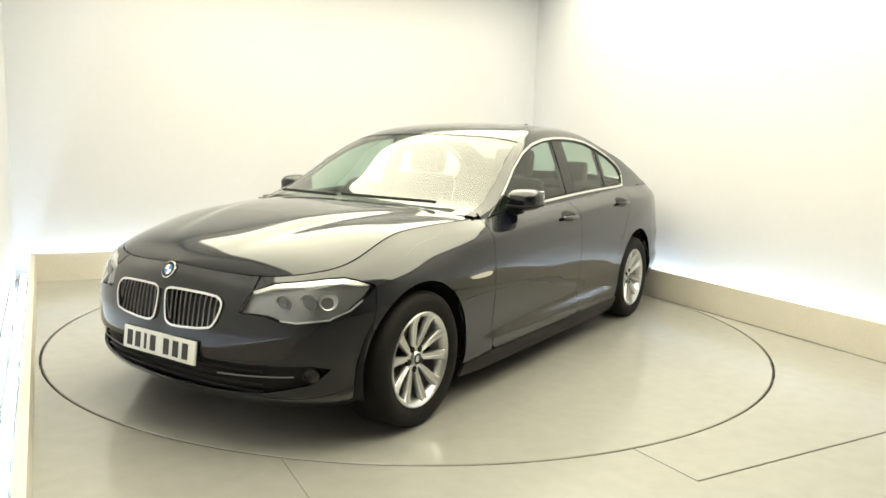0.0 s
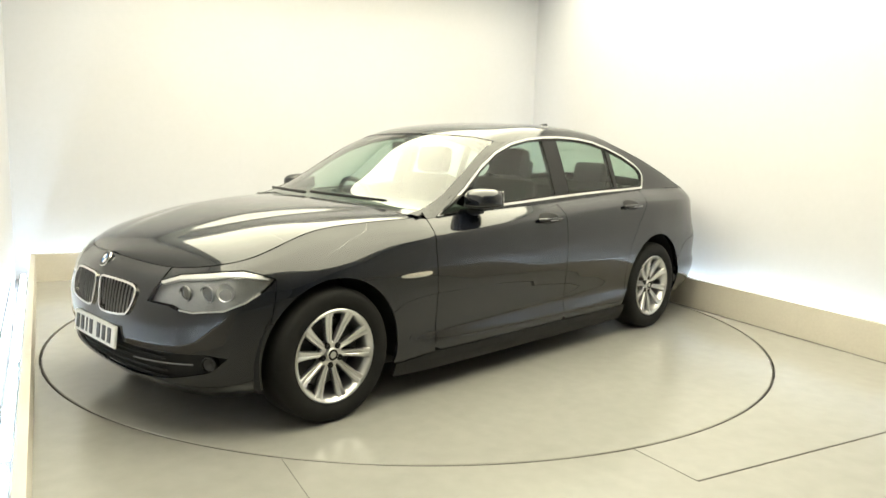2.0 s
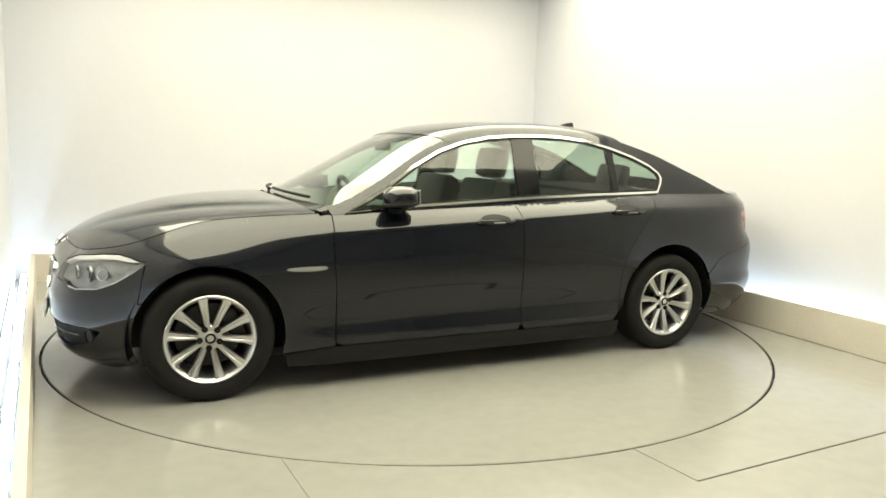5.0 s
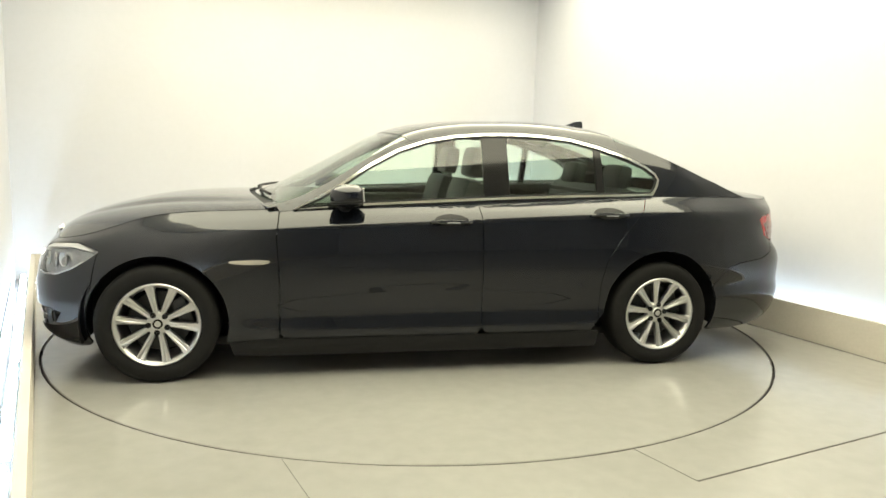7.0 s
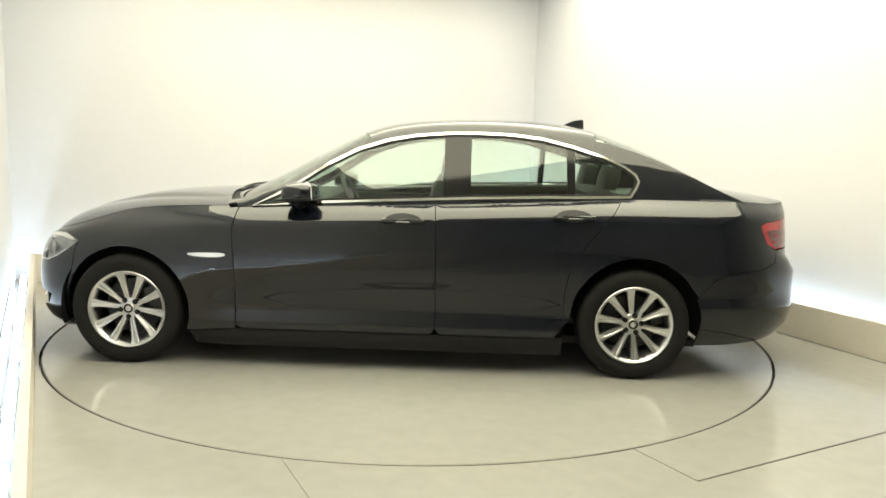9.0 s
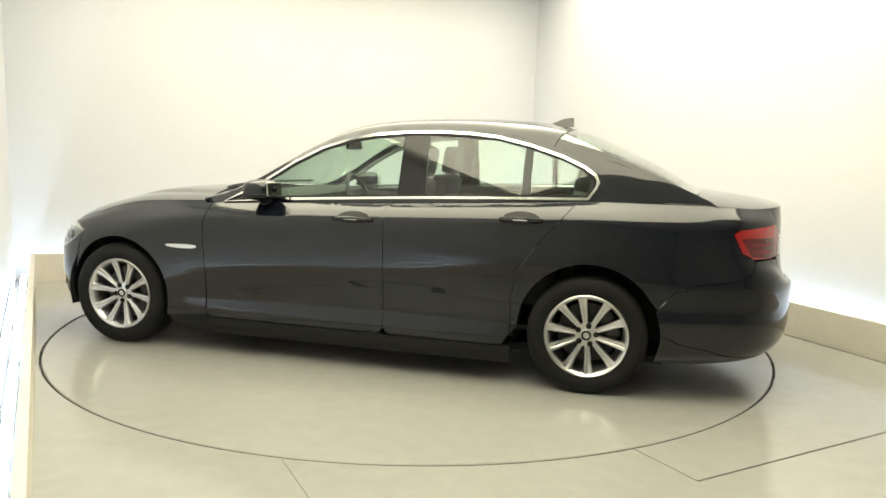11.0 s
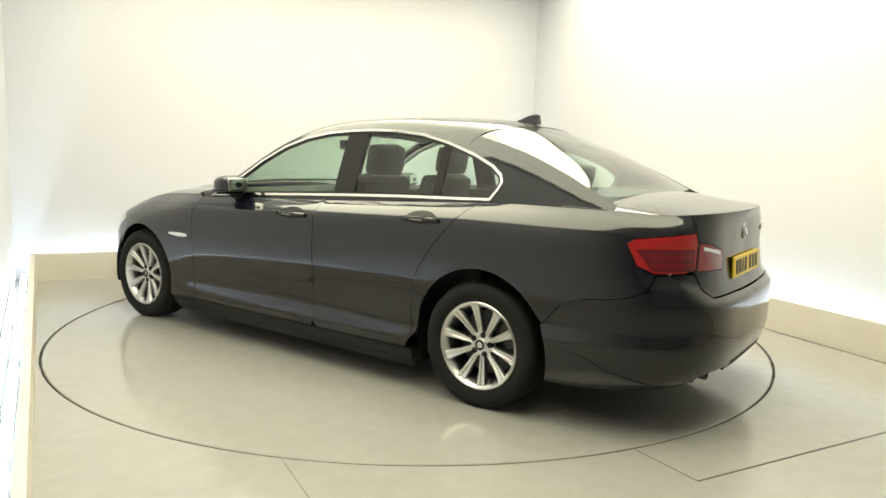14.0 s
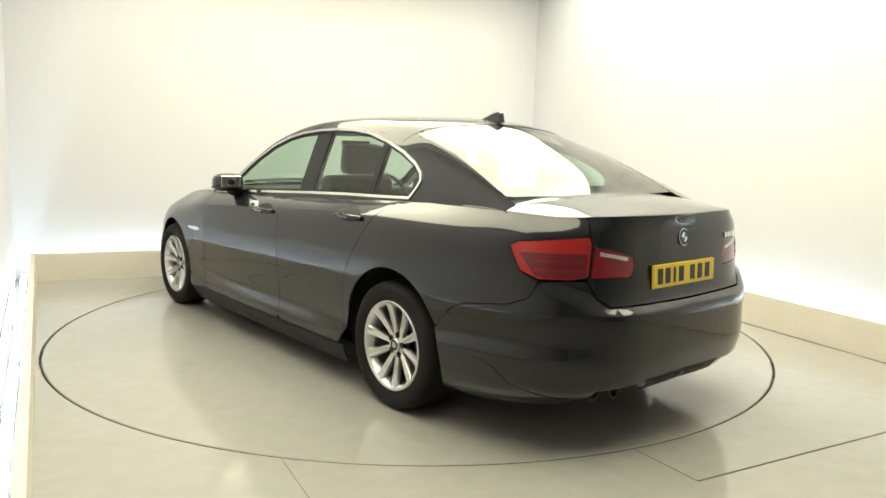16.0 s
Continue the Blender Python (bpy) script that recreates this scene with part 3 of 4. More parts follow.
TAIL_IN = [YR(.612, .915), YR(.52, .905), YR(.385, .868), YR(.375, .82), YR(.395, .778), YR(.628, .785)]
KIDNEY = [YF(.022, .635), YF(.03, .662), YF(.08, .670), YF(.32, .664), YF(.365, .645), YF(.372, .61), YF(.345, .542), YF(.31, .518), YF(.10, .500), YF(.045, .512), YF(.03, .555)]
INTAKE = [YF(.0, .240), YF(.0, .385), YF(.40, .386), YF(.74, .392), YF(.80, .375), YF(.76, .315), YF(.58, .268), YF(.30, .245)]


def build_wheel(car, x, y, side_sign, turn):
    """A wheel: rim as the base mesh, with tyre, spokes, cap, bolts and brake disc on it."""
    o = 1 if side_sign > 0 else -1
    prof = [(.205, -.17), (.205, -.02), (.212, .0), (.226, .018), (.229, .026), (.224, .030), (.214, .024), (.203, .008), (.196, -.03), (.19, -.17)]
    wheel = part("wheel", lathed([(r, h * o) for r, h in prof], 56), ALLOY, car, "silver ten-spoke alloy wheel with black tyre", smooth=True)
    wheel.location = (x, y, HUB_Z)
    wheel.rotation_euler = (0, radians(turn), 0)
    tp = [(.226, -.175), (.255, -.205), (.295, -.205), (.318, -.19), (.3265, -.165), (TYRE_R, -.09), (.3265, -.005), (.318, .022), (.305, .034), (.28, .040), (.25, .036), (.228, .022)]
    part("tyre", lathed([(r, h * o) for r, h in tp], 72), RUBBER, wheel, "black rubber tyre", smooth=True)
    for k in range(10):
        a = 72 * (k // 2) + (17 if k % 2 else -17)
        bm = bmesh.new()
        # a broad flat spoke with rounded shoulders, wider to the rim
        secs = [(.050, .0135, -.012, .034), (.075, .0142, -.009, .030), (.11, .0170, -.003, .028), (.15, .0195, .004, .026), (.185, .0225, .012, .026), (.205, .0265, .020, .028), (.217, .0310, .0245, .026)]
        rows = []
        for r, w, h, t in secs:
            rows.append([bm.verts.new((r, o * y, z)) for y, z in ((h - t, -w), (h - .006, -w), (h - .001, -w * .84), (h - .0005, -w * .28), (h - .005, 0), (h - .0005, w * .28), (h - .001, w * .84), (h - .006, w), (h - t, w))])
        for r0, r1 in zip(rows, rows[1:]):
            for q in range(9):
                bm.faces.new((r0[q], r0[(q + 1) % 9], r1[(q + 1) % 9], r1[q]))
        bm.faces.new(rows[0])
        bm.faces.new(rows[-1][::-1])
        bmesh.ops.transform(bm, matrix=Matrix.Rotation(radians(a), 4, "Y"), verts=bm.verts)
        part("spoke", bm, ALLOY, wheel, smooth=True)
    part("hub", lathed([(.001, -.05 * o), (.066, -.05 * o), (.066, -.020 * o), (.058, -.012 * o), (.042, -.012 * o), (.034, -.012 * o), (.001, -.012 * o)], 40), ALLOY, wheel, smooth=True)
    part("hub_cap", lathed([(.001, .002 * o), (.030, .002 * o), (.034, -.003 * o), (.034, -.014 * o), (.001, -.014 * o)], 32), ALLOY, wheel, "round silver centre cap with a dark ring")
    part("cap_ring", lathed([(.017, .0035 * o), (.027, .0035 * o), (.027, .0 * o), (.017, .0 * o)], 28), GLOSS_BLACK, wheel)
    for k in range(5):
        a = 2 * math.pi * k / 5 + math.pi / 5
        m = Matrix.Translation((.052 * math.cos(a), -.004 * o, .052 * math.sin(a)))
        part("bolt", lathed([(.001, -.002 * o), (.008, -.002 * o), (.009, -.006 * o), (.0155, -.004 * o), (.0165, -.016 * o)], 14, "y", m), BLACK, wheel)
    part("brake_disc", lathed([(.06, -.085 * o), (.165, -.085 * o), (.165, -.11 * o), (.06, -.11 * o)], 40), DARK_METAL, wheel)
    part("caliper", boxed(Matrix.Rotation(radians(25 - turn), 4, "Y") @ pose(-.135, -.085 * o, 0), .075, .07, .16, .012), DARK_METAL, wheel)
    return wheel


def build_plate(car, name, x, z, mat, label, face):
    tilt = 6 if face > 0 else 3
    base = part(name, boxed(pose(0, 0, 0), .012, .51, .105, .004), mat, car, label)
    base.location = (x, 0, z)
    base.rotation_euler = (0, radians(-tilt if face > 0 else tilt), 0)
    # the characters stand as plain bars
    for k, yy in enumerate((-.205, -.145, -.09, -.035, .06, .125, .19)):
        w = .037 if k != 2 else .015
        part("character_bar", boxed(pose(.0075 * face, -yy * face * -1, 0), .003, w, .070), PLATE_BLACK, base)
    return base


def build_badge(car, pos, rot, r):
    b = part("roundel", lathed([(.001, .004), (r * .9, .004), (r, .002), (r, -.004), (.001, -.004)], 32, "z"), CHROME, car, "round chrome badge with plain quarters", smooth=True)
    b.location = pos
    b.rotation_euler = [radians(a) for a in rot]
    part("ring", lathed([(r * .60, .0048), (r * .9, .0048), (r * .9, .003), (r * .6, .003)], 32, "z"), GLOSS_BLACK, b)
    for k in range(4):
        bm = bmesh.new()
        c = bm.verts.new((0, 0, .005))
        arcv = [bm.verts.new((r * .58 * math.cos(a), r * .58 * math.sin(a), .005)) for a in np.linspace(k * math.pi / 2, (k + 1) * math.pi / 2, 8)]
        for p, q in zip(arcv, arcv[1:]):
            bm.faces.new((c, p, q))
        part("quarter", bm, BADGE_BLUE if k % 2 else BADGE_WHITE, b)
    return b


def superblob(sx_, sy_, sz_, p=2.6, n=24, m=16):
    bm = bmesh.new()
    f = lambda c: math.copysign(abs(c) ** (2 / p), c)
    rows = []
    for i in range(m + 1):
        th = -math.pi / 2 + math.pi * i / m
        rows.append([bm.verts.new((sx_ * f(math.cos(th)) * f(math.cos(a)), sy_ * f(math.cos(th)) * f(math.sin(a)), sz_ * f(math.sin(th)))) for a in [2 * math.pi * k / n for k in range(n)]])
    for r0, r1 in zip(rows, rows[1:]):
        for k in range(n):
            bm.faces.new((r0[k], r0[(k + 1) % n], r1[(k + 1) % n], r1[k]))
    bmesh.ops.remove_doubles(bm, verts=bm.verts, dist=1e-5)
    return bm


def build_side(car, mirror):
    """All panels of one flank."""
    k = -1 if mirror else 1

    def P(name, outline, mat=PAINT, **kw):
        return patch(name, outline, kw.pop("surf", side), mat, car, mirror=mirror, **kw)

    # front wing with its arch
    P("front_wing", [(s, float(top_z(s))) for s in np.linspace(sx(.84), sf(.505), 40)] + [YF(.505, .694), YF(.60, .727), X(2.0, .751), X(1.92, .755), X(1.86, .741), X(1.785, .715), X(1.80, .62), X(1.82, .52)] + arch(*AF, 32, 196, 26) + [X(1.12, .215), X(.84, .235), X(.838, .55), X(.855, .80)])
    # doors
    P("front_door", top_edge(-.308, .838) + [X(.855, .80), X(.838, .55), X(.836, .255), X(.80, .235), X(-.30, .235), X(-.325, .27), X(-.322, .60), X(-.315, .85)])
    P("rear_door", top_edge(-1.40, -.308) + [X(-.315, .85), X(-.322, .60), X(-.325, .27), X(-.35, .235), X(-1.02, .235), X(-1.065, .30), X(-1.068, .52), X(-1.10, .66), X(-1.19, .80), X(-1.30, .93)])
    # body-coloured sill, given black to put the shade low on the flank into it
    P("sill", [X(1.11, .210), X(1.09, .128), X(.84, .122), X(-1.07, .122), X(-1.07, .232), X(.84, .232)], BLACK)
    # rear quarter
    P("rear_quarter", top_edge(-1.40, -2.0, 16) + [(s, float(top_z(s))) for s in np.linspace(sx(-2.0), sr(.635), 16)][1:] + [YR(.635, .960), YR(.70, .955), X(-2.25, .934), X(-2.215, .912), X(-2.265, .809), X(-2.335, .775), X(-2.345, .771), X(-2.31, .70), X(-2.22, .665), X(-2.02, .640), X(-1.93, .60), X(-1.845, .50)] + arch(*AR, 154, 22, 22)[1:] + [X(-1.10, .34), X(-1.066, .30), X(-1.068, .52), X(-1.10, .66), X(-1.19, .80), X(-1.30, .93)], gap=.0012)
    # window surround, pillars and glass
    rail = [tuple(r) for r in RAIL if r[0] <= .87]
    low = [(-2.12, 1.040), (-2.0, 1.044), (-1.45, 1.040), (-.88, 1.018), (-.3, .984), (.338, .964), (.84, .938)]
    P("window_frame", [(.86, .972)] + rail[0:] + low, surf=cabin_side, holes=[DLO], points=grid_points([(-2.1, .9), (.9, 1.46)], .04), orient=-1, gap=.0, flange=.03, soften=round_side)
    inner = offset(DLO, .016)
    P("chrome_surround", DLO, CHROME, surf=lifted(cabin_side, .006), holes=[inner], points=np.zeros((0, 2)), orient=-1, gap=.001, flange=.014, label="polished chrome window surround", step=.02)
    bars = [(-2, -1.118), (-1.085, -.505), (-.36, 1)]
    inn = offset(DLO, .013)
    for nm, (x0, x1) in zip(("quarter_window", "rear_side_window", "front_side_window"), bars):
        P(nm, clip_x(inn, x0, x1), GLASS, surf=lifted(cabin_side, -.006), points=grid_points([(-1.6, .9), (.9, 1.42)], .05), orient=-1, gap=0, flange=0, label="green-tinted side window glass")
    for nm, x0, x1 in (("centre_pillar", -.512, -.353), ("window_bar", -1.125, -1.078)):
        P(nm, clip_x(inn, x0, x1), GLOSS_BLACK, surf=lifted(cabin_side, -.002), points=grid_points([(-1.6, .9), (.9, 1.42)], .05), orient=-1, gap=0, flange=.03, label="gloss black window pillar")
    # rubber along the inner edge of the glass
    P("window_seal", inner, BLACK, surf=lifted(cabin_side, .0), holes=[offset(DLO, .027)], points=np.zeros((0, 2)), orient=-1, gap=0, flange=.012, step=.02)
    # head lamp
    lamp = P("headlight", HEADLAMP, LENS, gap=.002, flange=0, label="clear headlight with twin round projectors")
    patch("housing", HEADLAMP, lifted(side, -.034), HOUSING, lamp, mirror=mirror, gap=-.004, flange=0)
    for yy, zz, rr in ((.575, .646, .038), (.680, .650, .041)):
        c = side(np.array([sf(yy) + .075]), np.array([zz]), -.036)[0]
        n = normals_of(side, np.array([sf(yy) + .075]), np.array([.62]))[0]
        d = Vector((n[0] * .8 + .35, n[1] * k * .5, 0)).normalized()
        m = Matrix.Translation((c[0], c[1] * k, c[2])) @ d.to_track_quat("Z", "Y").to_matrix().to_4x4()
        part("projector_ring", lathed([(rr * .84, .0), (rr * .86, .009), (rr * .97, .010), (rr * 1.0, .0)], 28, "z", m), SLAT, lamp, smooth=True)
        part("projector_lens", lathed([(rr * .84, .003), (rr * .65, .007), (rr * .4, .010), (.001, .011)], 24, "z", m), PROJECTOR, lamp, smooth=True)
    # silver reflector bowls beside the projectors; the body-edge highlight below is a silver bar
    for ds, zz, rr in ((.092, .662, .040),):
        sc = sf(.680) + .075 + ds
        c = side(np.array([sc]), np.array([zz]), -.034)[0]
        n = normals_of(side, np.array([sc]), np.array([.62]))[0]
        m = Matrix.Translation((c[0], c[1] * k, c[2])) @ Vector((n[0] + .2, n[1] * k, 0)).to_track_quat("Z", "Y").to_matrix().to_4x4()
        part("reflector_bowl", lathed([(rr, .014), (rr * .8, .004), (rr * .4, -.004), (.001, -.006)], 24, "z", m), REFLECTOR, lamp, smooth=True)
    lip = [(X(1.86, .659)), X(1.92, .622), X(2.0, .588), YF(.70, .576), YF(.64, .583)]
    q = side(np.array([v[0] for v in lip]), np.array([v[1] for v in lip]), -.002)
    part("lower_edge_highlight", tube([(v[0], v[1] * k, v[2]) for v in q], .004, 6), REFLECTOR, lamp, smooth=True)
    eyebrow = [YF(.497, .690), YF(.60, .723), X(2.0, .747), X(1.92, .750), X(1.86, .736), X(1.81, .716), X(1.86, .719), X(1.93, .730), X(2.0, .728), YF(.60, .707), YF(.51, .680)]
    patch("brow_trim", eyebrow, lifted(side, -.006), BROW, lamp, mirror=mirror, gap=0, flange=.02, label="bright silver brow")
    # side repeater
    rep = [X(1.115, .668), X(1.08, .676), X(.95, .680), X(.885, .676), X(.90, .656), X(1.0, .652), X(1.09, .658)]
    P("side_repeater", smooth_loop(rep, 1), CHROME, surf=lifted(side, .006), gap=0, flange=.01, label="slim chrome side repeater")
    # door handles
    for xc, zc in ((-.128, .897), (-1.104, .944)):
        s0 = sx(xc)
        base = side(np.array([s0]), np.array([zc]))[0]
        cup = [(s0 + .100 * math.cos(a), zc + .004 + .034 * math.sin(a)) for a in np.linspace(0, 2 * math.pi, 20, endpoint=False)]
        P("handle_cup", cup, BLACK, surf=lifted(side, .0025), gap=0, flange=.01)
        pts = [(xc + .115 - .23 * t, k * (base[1] + .008 + .026 * math.sin(math.pi * t) ** .5), zc - .004 + .003 * math.sin(math.pi * t)) for t in np.linspace(0, 1, 13)]
        bm = tube(pts, .013, 8)
        part("door_handle", bm, PAINT, car, "body-coloured door handle", smooth=True)
        part("handle_strip", tube([(p[0], p[1] + k * .012, p[2] - .004) for p in pts[4:-4]], .003, 6), SLAT, car, "thin chrome strip", smooth=True)
    # door mirror
    mir = part("door_mirror", superblob(.098, .100, .062, 2.7), PAINT, car, "dark grey door mirror with black foot", smooth=True)
    mir.location = (.468, k * .905, 1.034)
    mir.rotation_euler = (0, radians(4), radians(-8 * k))
    part("mirror_glass", boxed(pose(-.092, 0, .002), .008, .136, .078, .003), CHROME, mir)
    part("mirror_foot", tube([(.0, -k * .02, -.050), (.025, -k * .075, -.070), (.05, -k * .125, -.085)], .034, 10), BLACK, mir, smooth=True)
    part("mirror_seam", superblob(.100, .102, .014, 3), BLACK, mir, smooth=True).location = (0, 0, -.032)
    # tail lamp in two pieces
    t = P("tail_light", TAIL_OUT, RED_LENS, gap=.002, flange=.02, label="red tail light")
    lower = [X(-2.325, .795), X(-2.36, .787), YR(.65, .787), YR(.645, .888), X(-2.30, .890), X(-2.258, .886)]
    patch("lower_lens", lower, lifted(side, .002), RED_MID, t, mirror=mirror, gap=0, flange=.003, label="deep crimson lower lens")
    for a in (.812, .850):
        band = [X(-2.325, a), YR(.66, a), YR(.66, a + .011), X(-2.32, a + .012)]
        patch("light_band", band, lifted(side, .004), RED_DARK, t, mirror=mirror, gap=0, flange=.003)
    t2 = P("tail_light", TAIL_IN, RED_DARK, gap=.002, flange=.02, label="dark red tail light on the boot lid")
    clear = [YR(.585, .897), YR(.42, .868), YR(.42, .852), YR(.585, .880)]
    patch("reversing_lens", clear, lifted(side, .002), REFLECTOR, t2, mirror=mirror, gap=0, flange=.003, label="clear reversing lens")
    # kidney grille
    ring = smooth_loop(KIDNEY, 1)
    kid = P("kidney_grille", offset(ring, -.003), CHROME, surf=lifted(side, .010), holes=[offset(ring, .007)], points=np.zeros((0, 2)), gap=0, flange=.04, label="chrome-framed kidney grille with upright slats", step=.015)
    for i in range(11):
        s = sf(.046 + .0305 * i)
        zs = [r[1] for r in dense(ring, .004) if abs(r[0] - s) < .006]
        if len(zs) < 2:
            continue
        zz = np.linspace(min(zs) + .004, max(zs) - .004, 8)
        q = side(np.full(8, s), zz, -.012)
        part("slat", tube([(p[0], p[1] * k, p[2]) for p in q], .0036, 6), SLAT, kid, smooth=True)
    # lower intake bar and fog lamp
    yy = np.linspace(.34, .69, 12)
    q = side(np.array([sf(v) for v in yy]), np.linspace(.325, .342, 12), -.008)
    part("intake_trim", tube([(p[0], p[1] * k, p[2]) for p in q], .0034, 6), SLAT, car, "thin dull chrome intake bar", smooth=True)
    c = side(np.array([sf(.75)]), np.array([.345]), -.016)[0]
    m = Matrix.Translation((c[0], c[1] * k, c[2])) @ Vector((.85, .5 * k, 0)).to_track_quat("Z", "Y").to_matrix().to_4x4()
    fog = part("fog_light", lathed([(.036, -.02), (.036, .010), (.031, .012), (.029, .005)], 28, "z", m), GLOSS_BLACK, car, "round front fog light", smooth=True)
    part("lens", lathed([(.030, .004), (.016, -.004), (.001, -.007)], 24, "z", m), DARK_METAL, fog, smooth=True)
    # wheel-house liners
    for cx, r, lo, hi in ((HUB_F, .40, -.28, .22), (HUB_R, .41, -.22, .22)):
        bm = bmesh.new()
        ring0 = [(cx + r * math.cos(a), .33 + r * math.sin(a)) for a in np.linspace(lo, math.pi + hi, 26)]
        v0 = [bm.verts.new((x, k * .885, z)) for x, z in ring0]
        v1 = [bm.verts.new((x, k * .56, z)) for x, z in ring0]
        for i in range(25):
            bm.faces.new((v0[i], v0[i + 1], v1[i + 1], v1[i]))
        bm.faces.new(v1)
        part("wheel_liner", bm, BLACK, car)


def build_car():
    car = tagged(new("saloon_car"), "dark grey metallic four-door saloon car parked on the turntable", "car")
    # nose
    patch("front_bumper", [(0.0, .765)] + [(s, float(top_z(s))) for s in np.linspace(0, sf(.50), 14)][1:] + [YF(.50, .692), YF(.475, .655), YF(.455, .602), YF(.58, .598), YF(.63, .582), YF(.70, .574), X(2.0, .586), X(1.92, .620), X(1.84, .670), X(1.785, .712), X(1.80, .62), X(1.82, .52)] + arch(*AF, 32, -18, 10) + [X(1.87, .19), X(1.95, .175), YF(.5, .172), (0.0, .172)], side, PAINT, car, holes=[smooth_loop(KIDNEY, 1), INTAKE], both=0.0)
    for k in (1, -1):
        build_side(car, k < 0)
    # dark mesh behind the openings of the nose
    patch("intake_mesh", [YF(.0, .23), YF(.0, .41), YF(.76, .41), YF(.82, .38), YF(.78, .29), YF(.4, .23)], lifted(side, -.03), BLACK, car, both=0.0, gap=0, flange=0)
    patch("grille_mesh", [YF(.0, .49), YF(.0, .69), YF(.40, .69), YF(.40, .49)], lifted(side, -.05), BLACK, car, both=0.0, gap=0, flange=0)
    for i in range(4):
        z = .265 + i * .03
        q = side(np.array([sf(abs(v)) for v in np.linspace(-.56, .56, 21)]), np.full(21, z), -.016)
        part("intake_slat", tube([(p[0], p[1] * (1 if v >= 0 else -1), p[2]) for p, v in zip(q, np.linspace(-.56, .56, 21))], .005, 6), BLACK, car)
    # upper panels
    sb = np.concatenate([np.linspace(0.0005, sf(.70), 22), np.linspace(sf(.70), sx(.885), 44)[1:]])
    sheet("bonnet", sb + .003, np.linspace(-.996, .996, 81), bonnet_top, PAINT, car, -1)
    sheet("cowl", np.linspace(.80, .90, 4), np.linspace(-.9, .9, 25), lifted(cabin_top, -.012), BLACK, car, 1, 0)
    sheet("windscreen", np.linspace(.085, .815, 26), np.linspace(-.938, .938, 41), lifted(cabin_top, -.003), SCREEN, car, 1, 0, "sloping windscreen glass")
    for k in (1, -1):
        w = np.linspace(.941, 1.0, 8) if k > 0 else np.linspace(-1.0, -.941, 8)
        sheet("front_pillar", np.linspace(.085, .90, 26), w, cabin_top, PAINT, car, 1, soften=round_top)
        w = np.linspace(.888, 1.0, 8) if k > 0 else np.linspace(-1.0, -.888, 8)
        sheet("rear_pillar", np.linspace(-2.10, -1.242, 28), w, cabin_top, PAINT, car, 1, .004, soften=round_top)
        w = np.linspace(.84, 1.0, 8) if k > 0 else np.linspace(-1.0, -.84, 8)
        sheet("pillar_foot", np.linspace(.79, .895, 6), w, lifted(cabin_top, -.006), PAINT, car, 1, .004)
    sheet("roof", np.linspace(-1.238, .082, 44), np.linspace(-1, 1, 61), cabin_top, PAINT, car, 1, soften=round_top)
    sheet("rear_window", np.linspace(-1.985, -1.245, 28), np.linspace(-.885, .885, 41), lifted(cabin_top, -.003), SCREEN, car, 1, 0, "tinted rear window glass")
    sheet("boot_deck", np.concatenate([np.linspace(sx(-1.86), sr(.62), 24), np.linspace(sr(.62), S_END - .0005, 18)[1:]]), np.linspace(-.996, .996, 61), deck_top, PAINT, car, -1)
    patch("boot_lid", [(S_END, 1.043)] + [(s, float(top_z(s)) - .001) for s in np.linspace(S_END, sr(.632), 14)][1:] + [YR(.632, .955), YR(.622, .92), YR(.638, .80), YR(.645, .775), YR(.60, .70), YR(.54, .662), (S_END, .658)], side, PAINT, car, holes=[TAIL_IN], both=S_END)
    patch("rear_bumper", [(S_END, .654), YR(.54, .658), YR(.605, .695), YR(.648, .772), YR(.70, .774), X(-2.348, .769), X(-2.312, .698), X(-2.22, .663), X(-2.02, .638), X(-1.93, .598), X(-1.845, .498)] + arch(*AR, 156, 200, 10) + [X(-1.87, .20), X(-2.05, .20), YR(.7, .235), YR(.62, .262), YR(.59, .300), YR(.36, .308), YR(.33, .278), (S_END, .280)], side, PAINT, car, both=S_END, gap=.0012)
    # lower rear lip and twin exhaust tips on the car's left
    patch("diffuser", [(S_END, .32), YR(.30, .318), YR(.31, .262), (S_END, .264)], lifted(side, .003), BLACK, car, both=S_END, gap=0, flange=.01)
    for y in (.43, .53):
        part("exhaust_tip", lathed([(.032, -.09), (.035, -.088), (.035, .09), (.029, .09), (.029, -.085)], 28, "y", Matrix.Translation((-2.40 + (y - .43) * .35, y, .272)) @ Matrix.Rotation(radians(90), 4, "Z")), DARK_METAL, car, "round dull metal exhaust tip", smooth=True)
    # belly, inner tub and bulkheads
    part("underbody", boxed(pose(-.05, 0, .185), 3.7, 1.50, .05, .01), BLACK, car)
    part("rear_undertray", boxed(pose(-2.22, 0, .325), .34, 1.30, .04, .008), BLACK, car)
    part("floor_pan", boxed(pose(-.11, 0, .165), 1.86, 1.60, .08, .012), BLACK, car)
    for k in (1, -1):
        part("door_card", boxed(pose(-.13, k * .765, .60), 1.86, .03, .70, .01), CABIN, car)
    part("bulkhead", boxed(pose(.93, 0, .60), .04, 1.5, .70), BLACK, car)
    part("rear_bulkhead", boxed(pose(-1.35, 0, .62), .04, 1.46, .76), BLACK, car)
    part("parcel_shelf", boxed(pose(-1.62, 0, 1.03), .62, 1.28, .03, .005), CABIN, car)
    part("cabin_floor", boxed(pose(-.2, 0, .30), 2.3, 1.5, .03), CABIN, car)
    sheet("headliner", np.linspace(-1.22, .06, 20), np.linspace(-.93, .93, 21), lifted(cabin_top, -.035), HEADLINER, car, -1, 0)
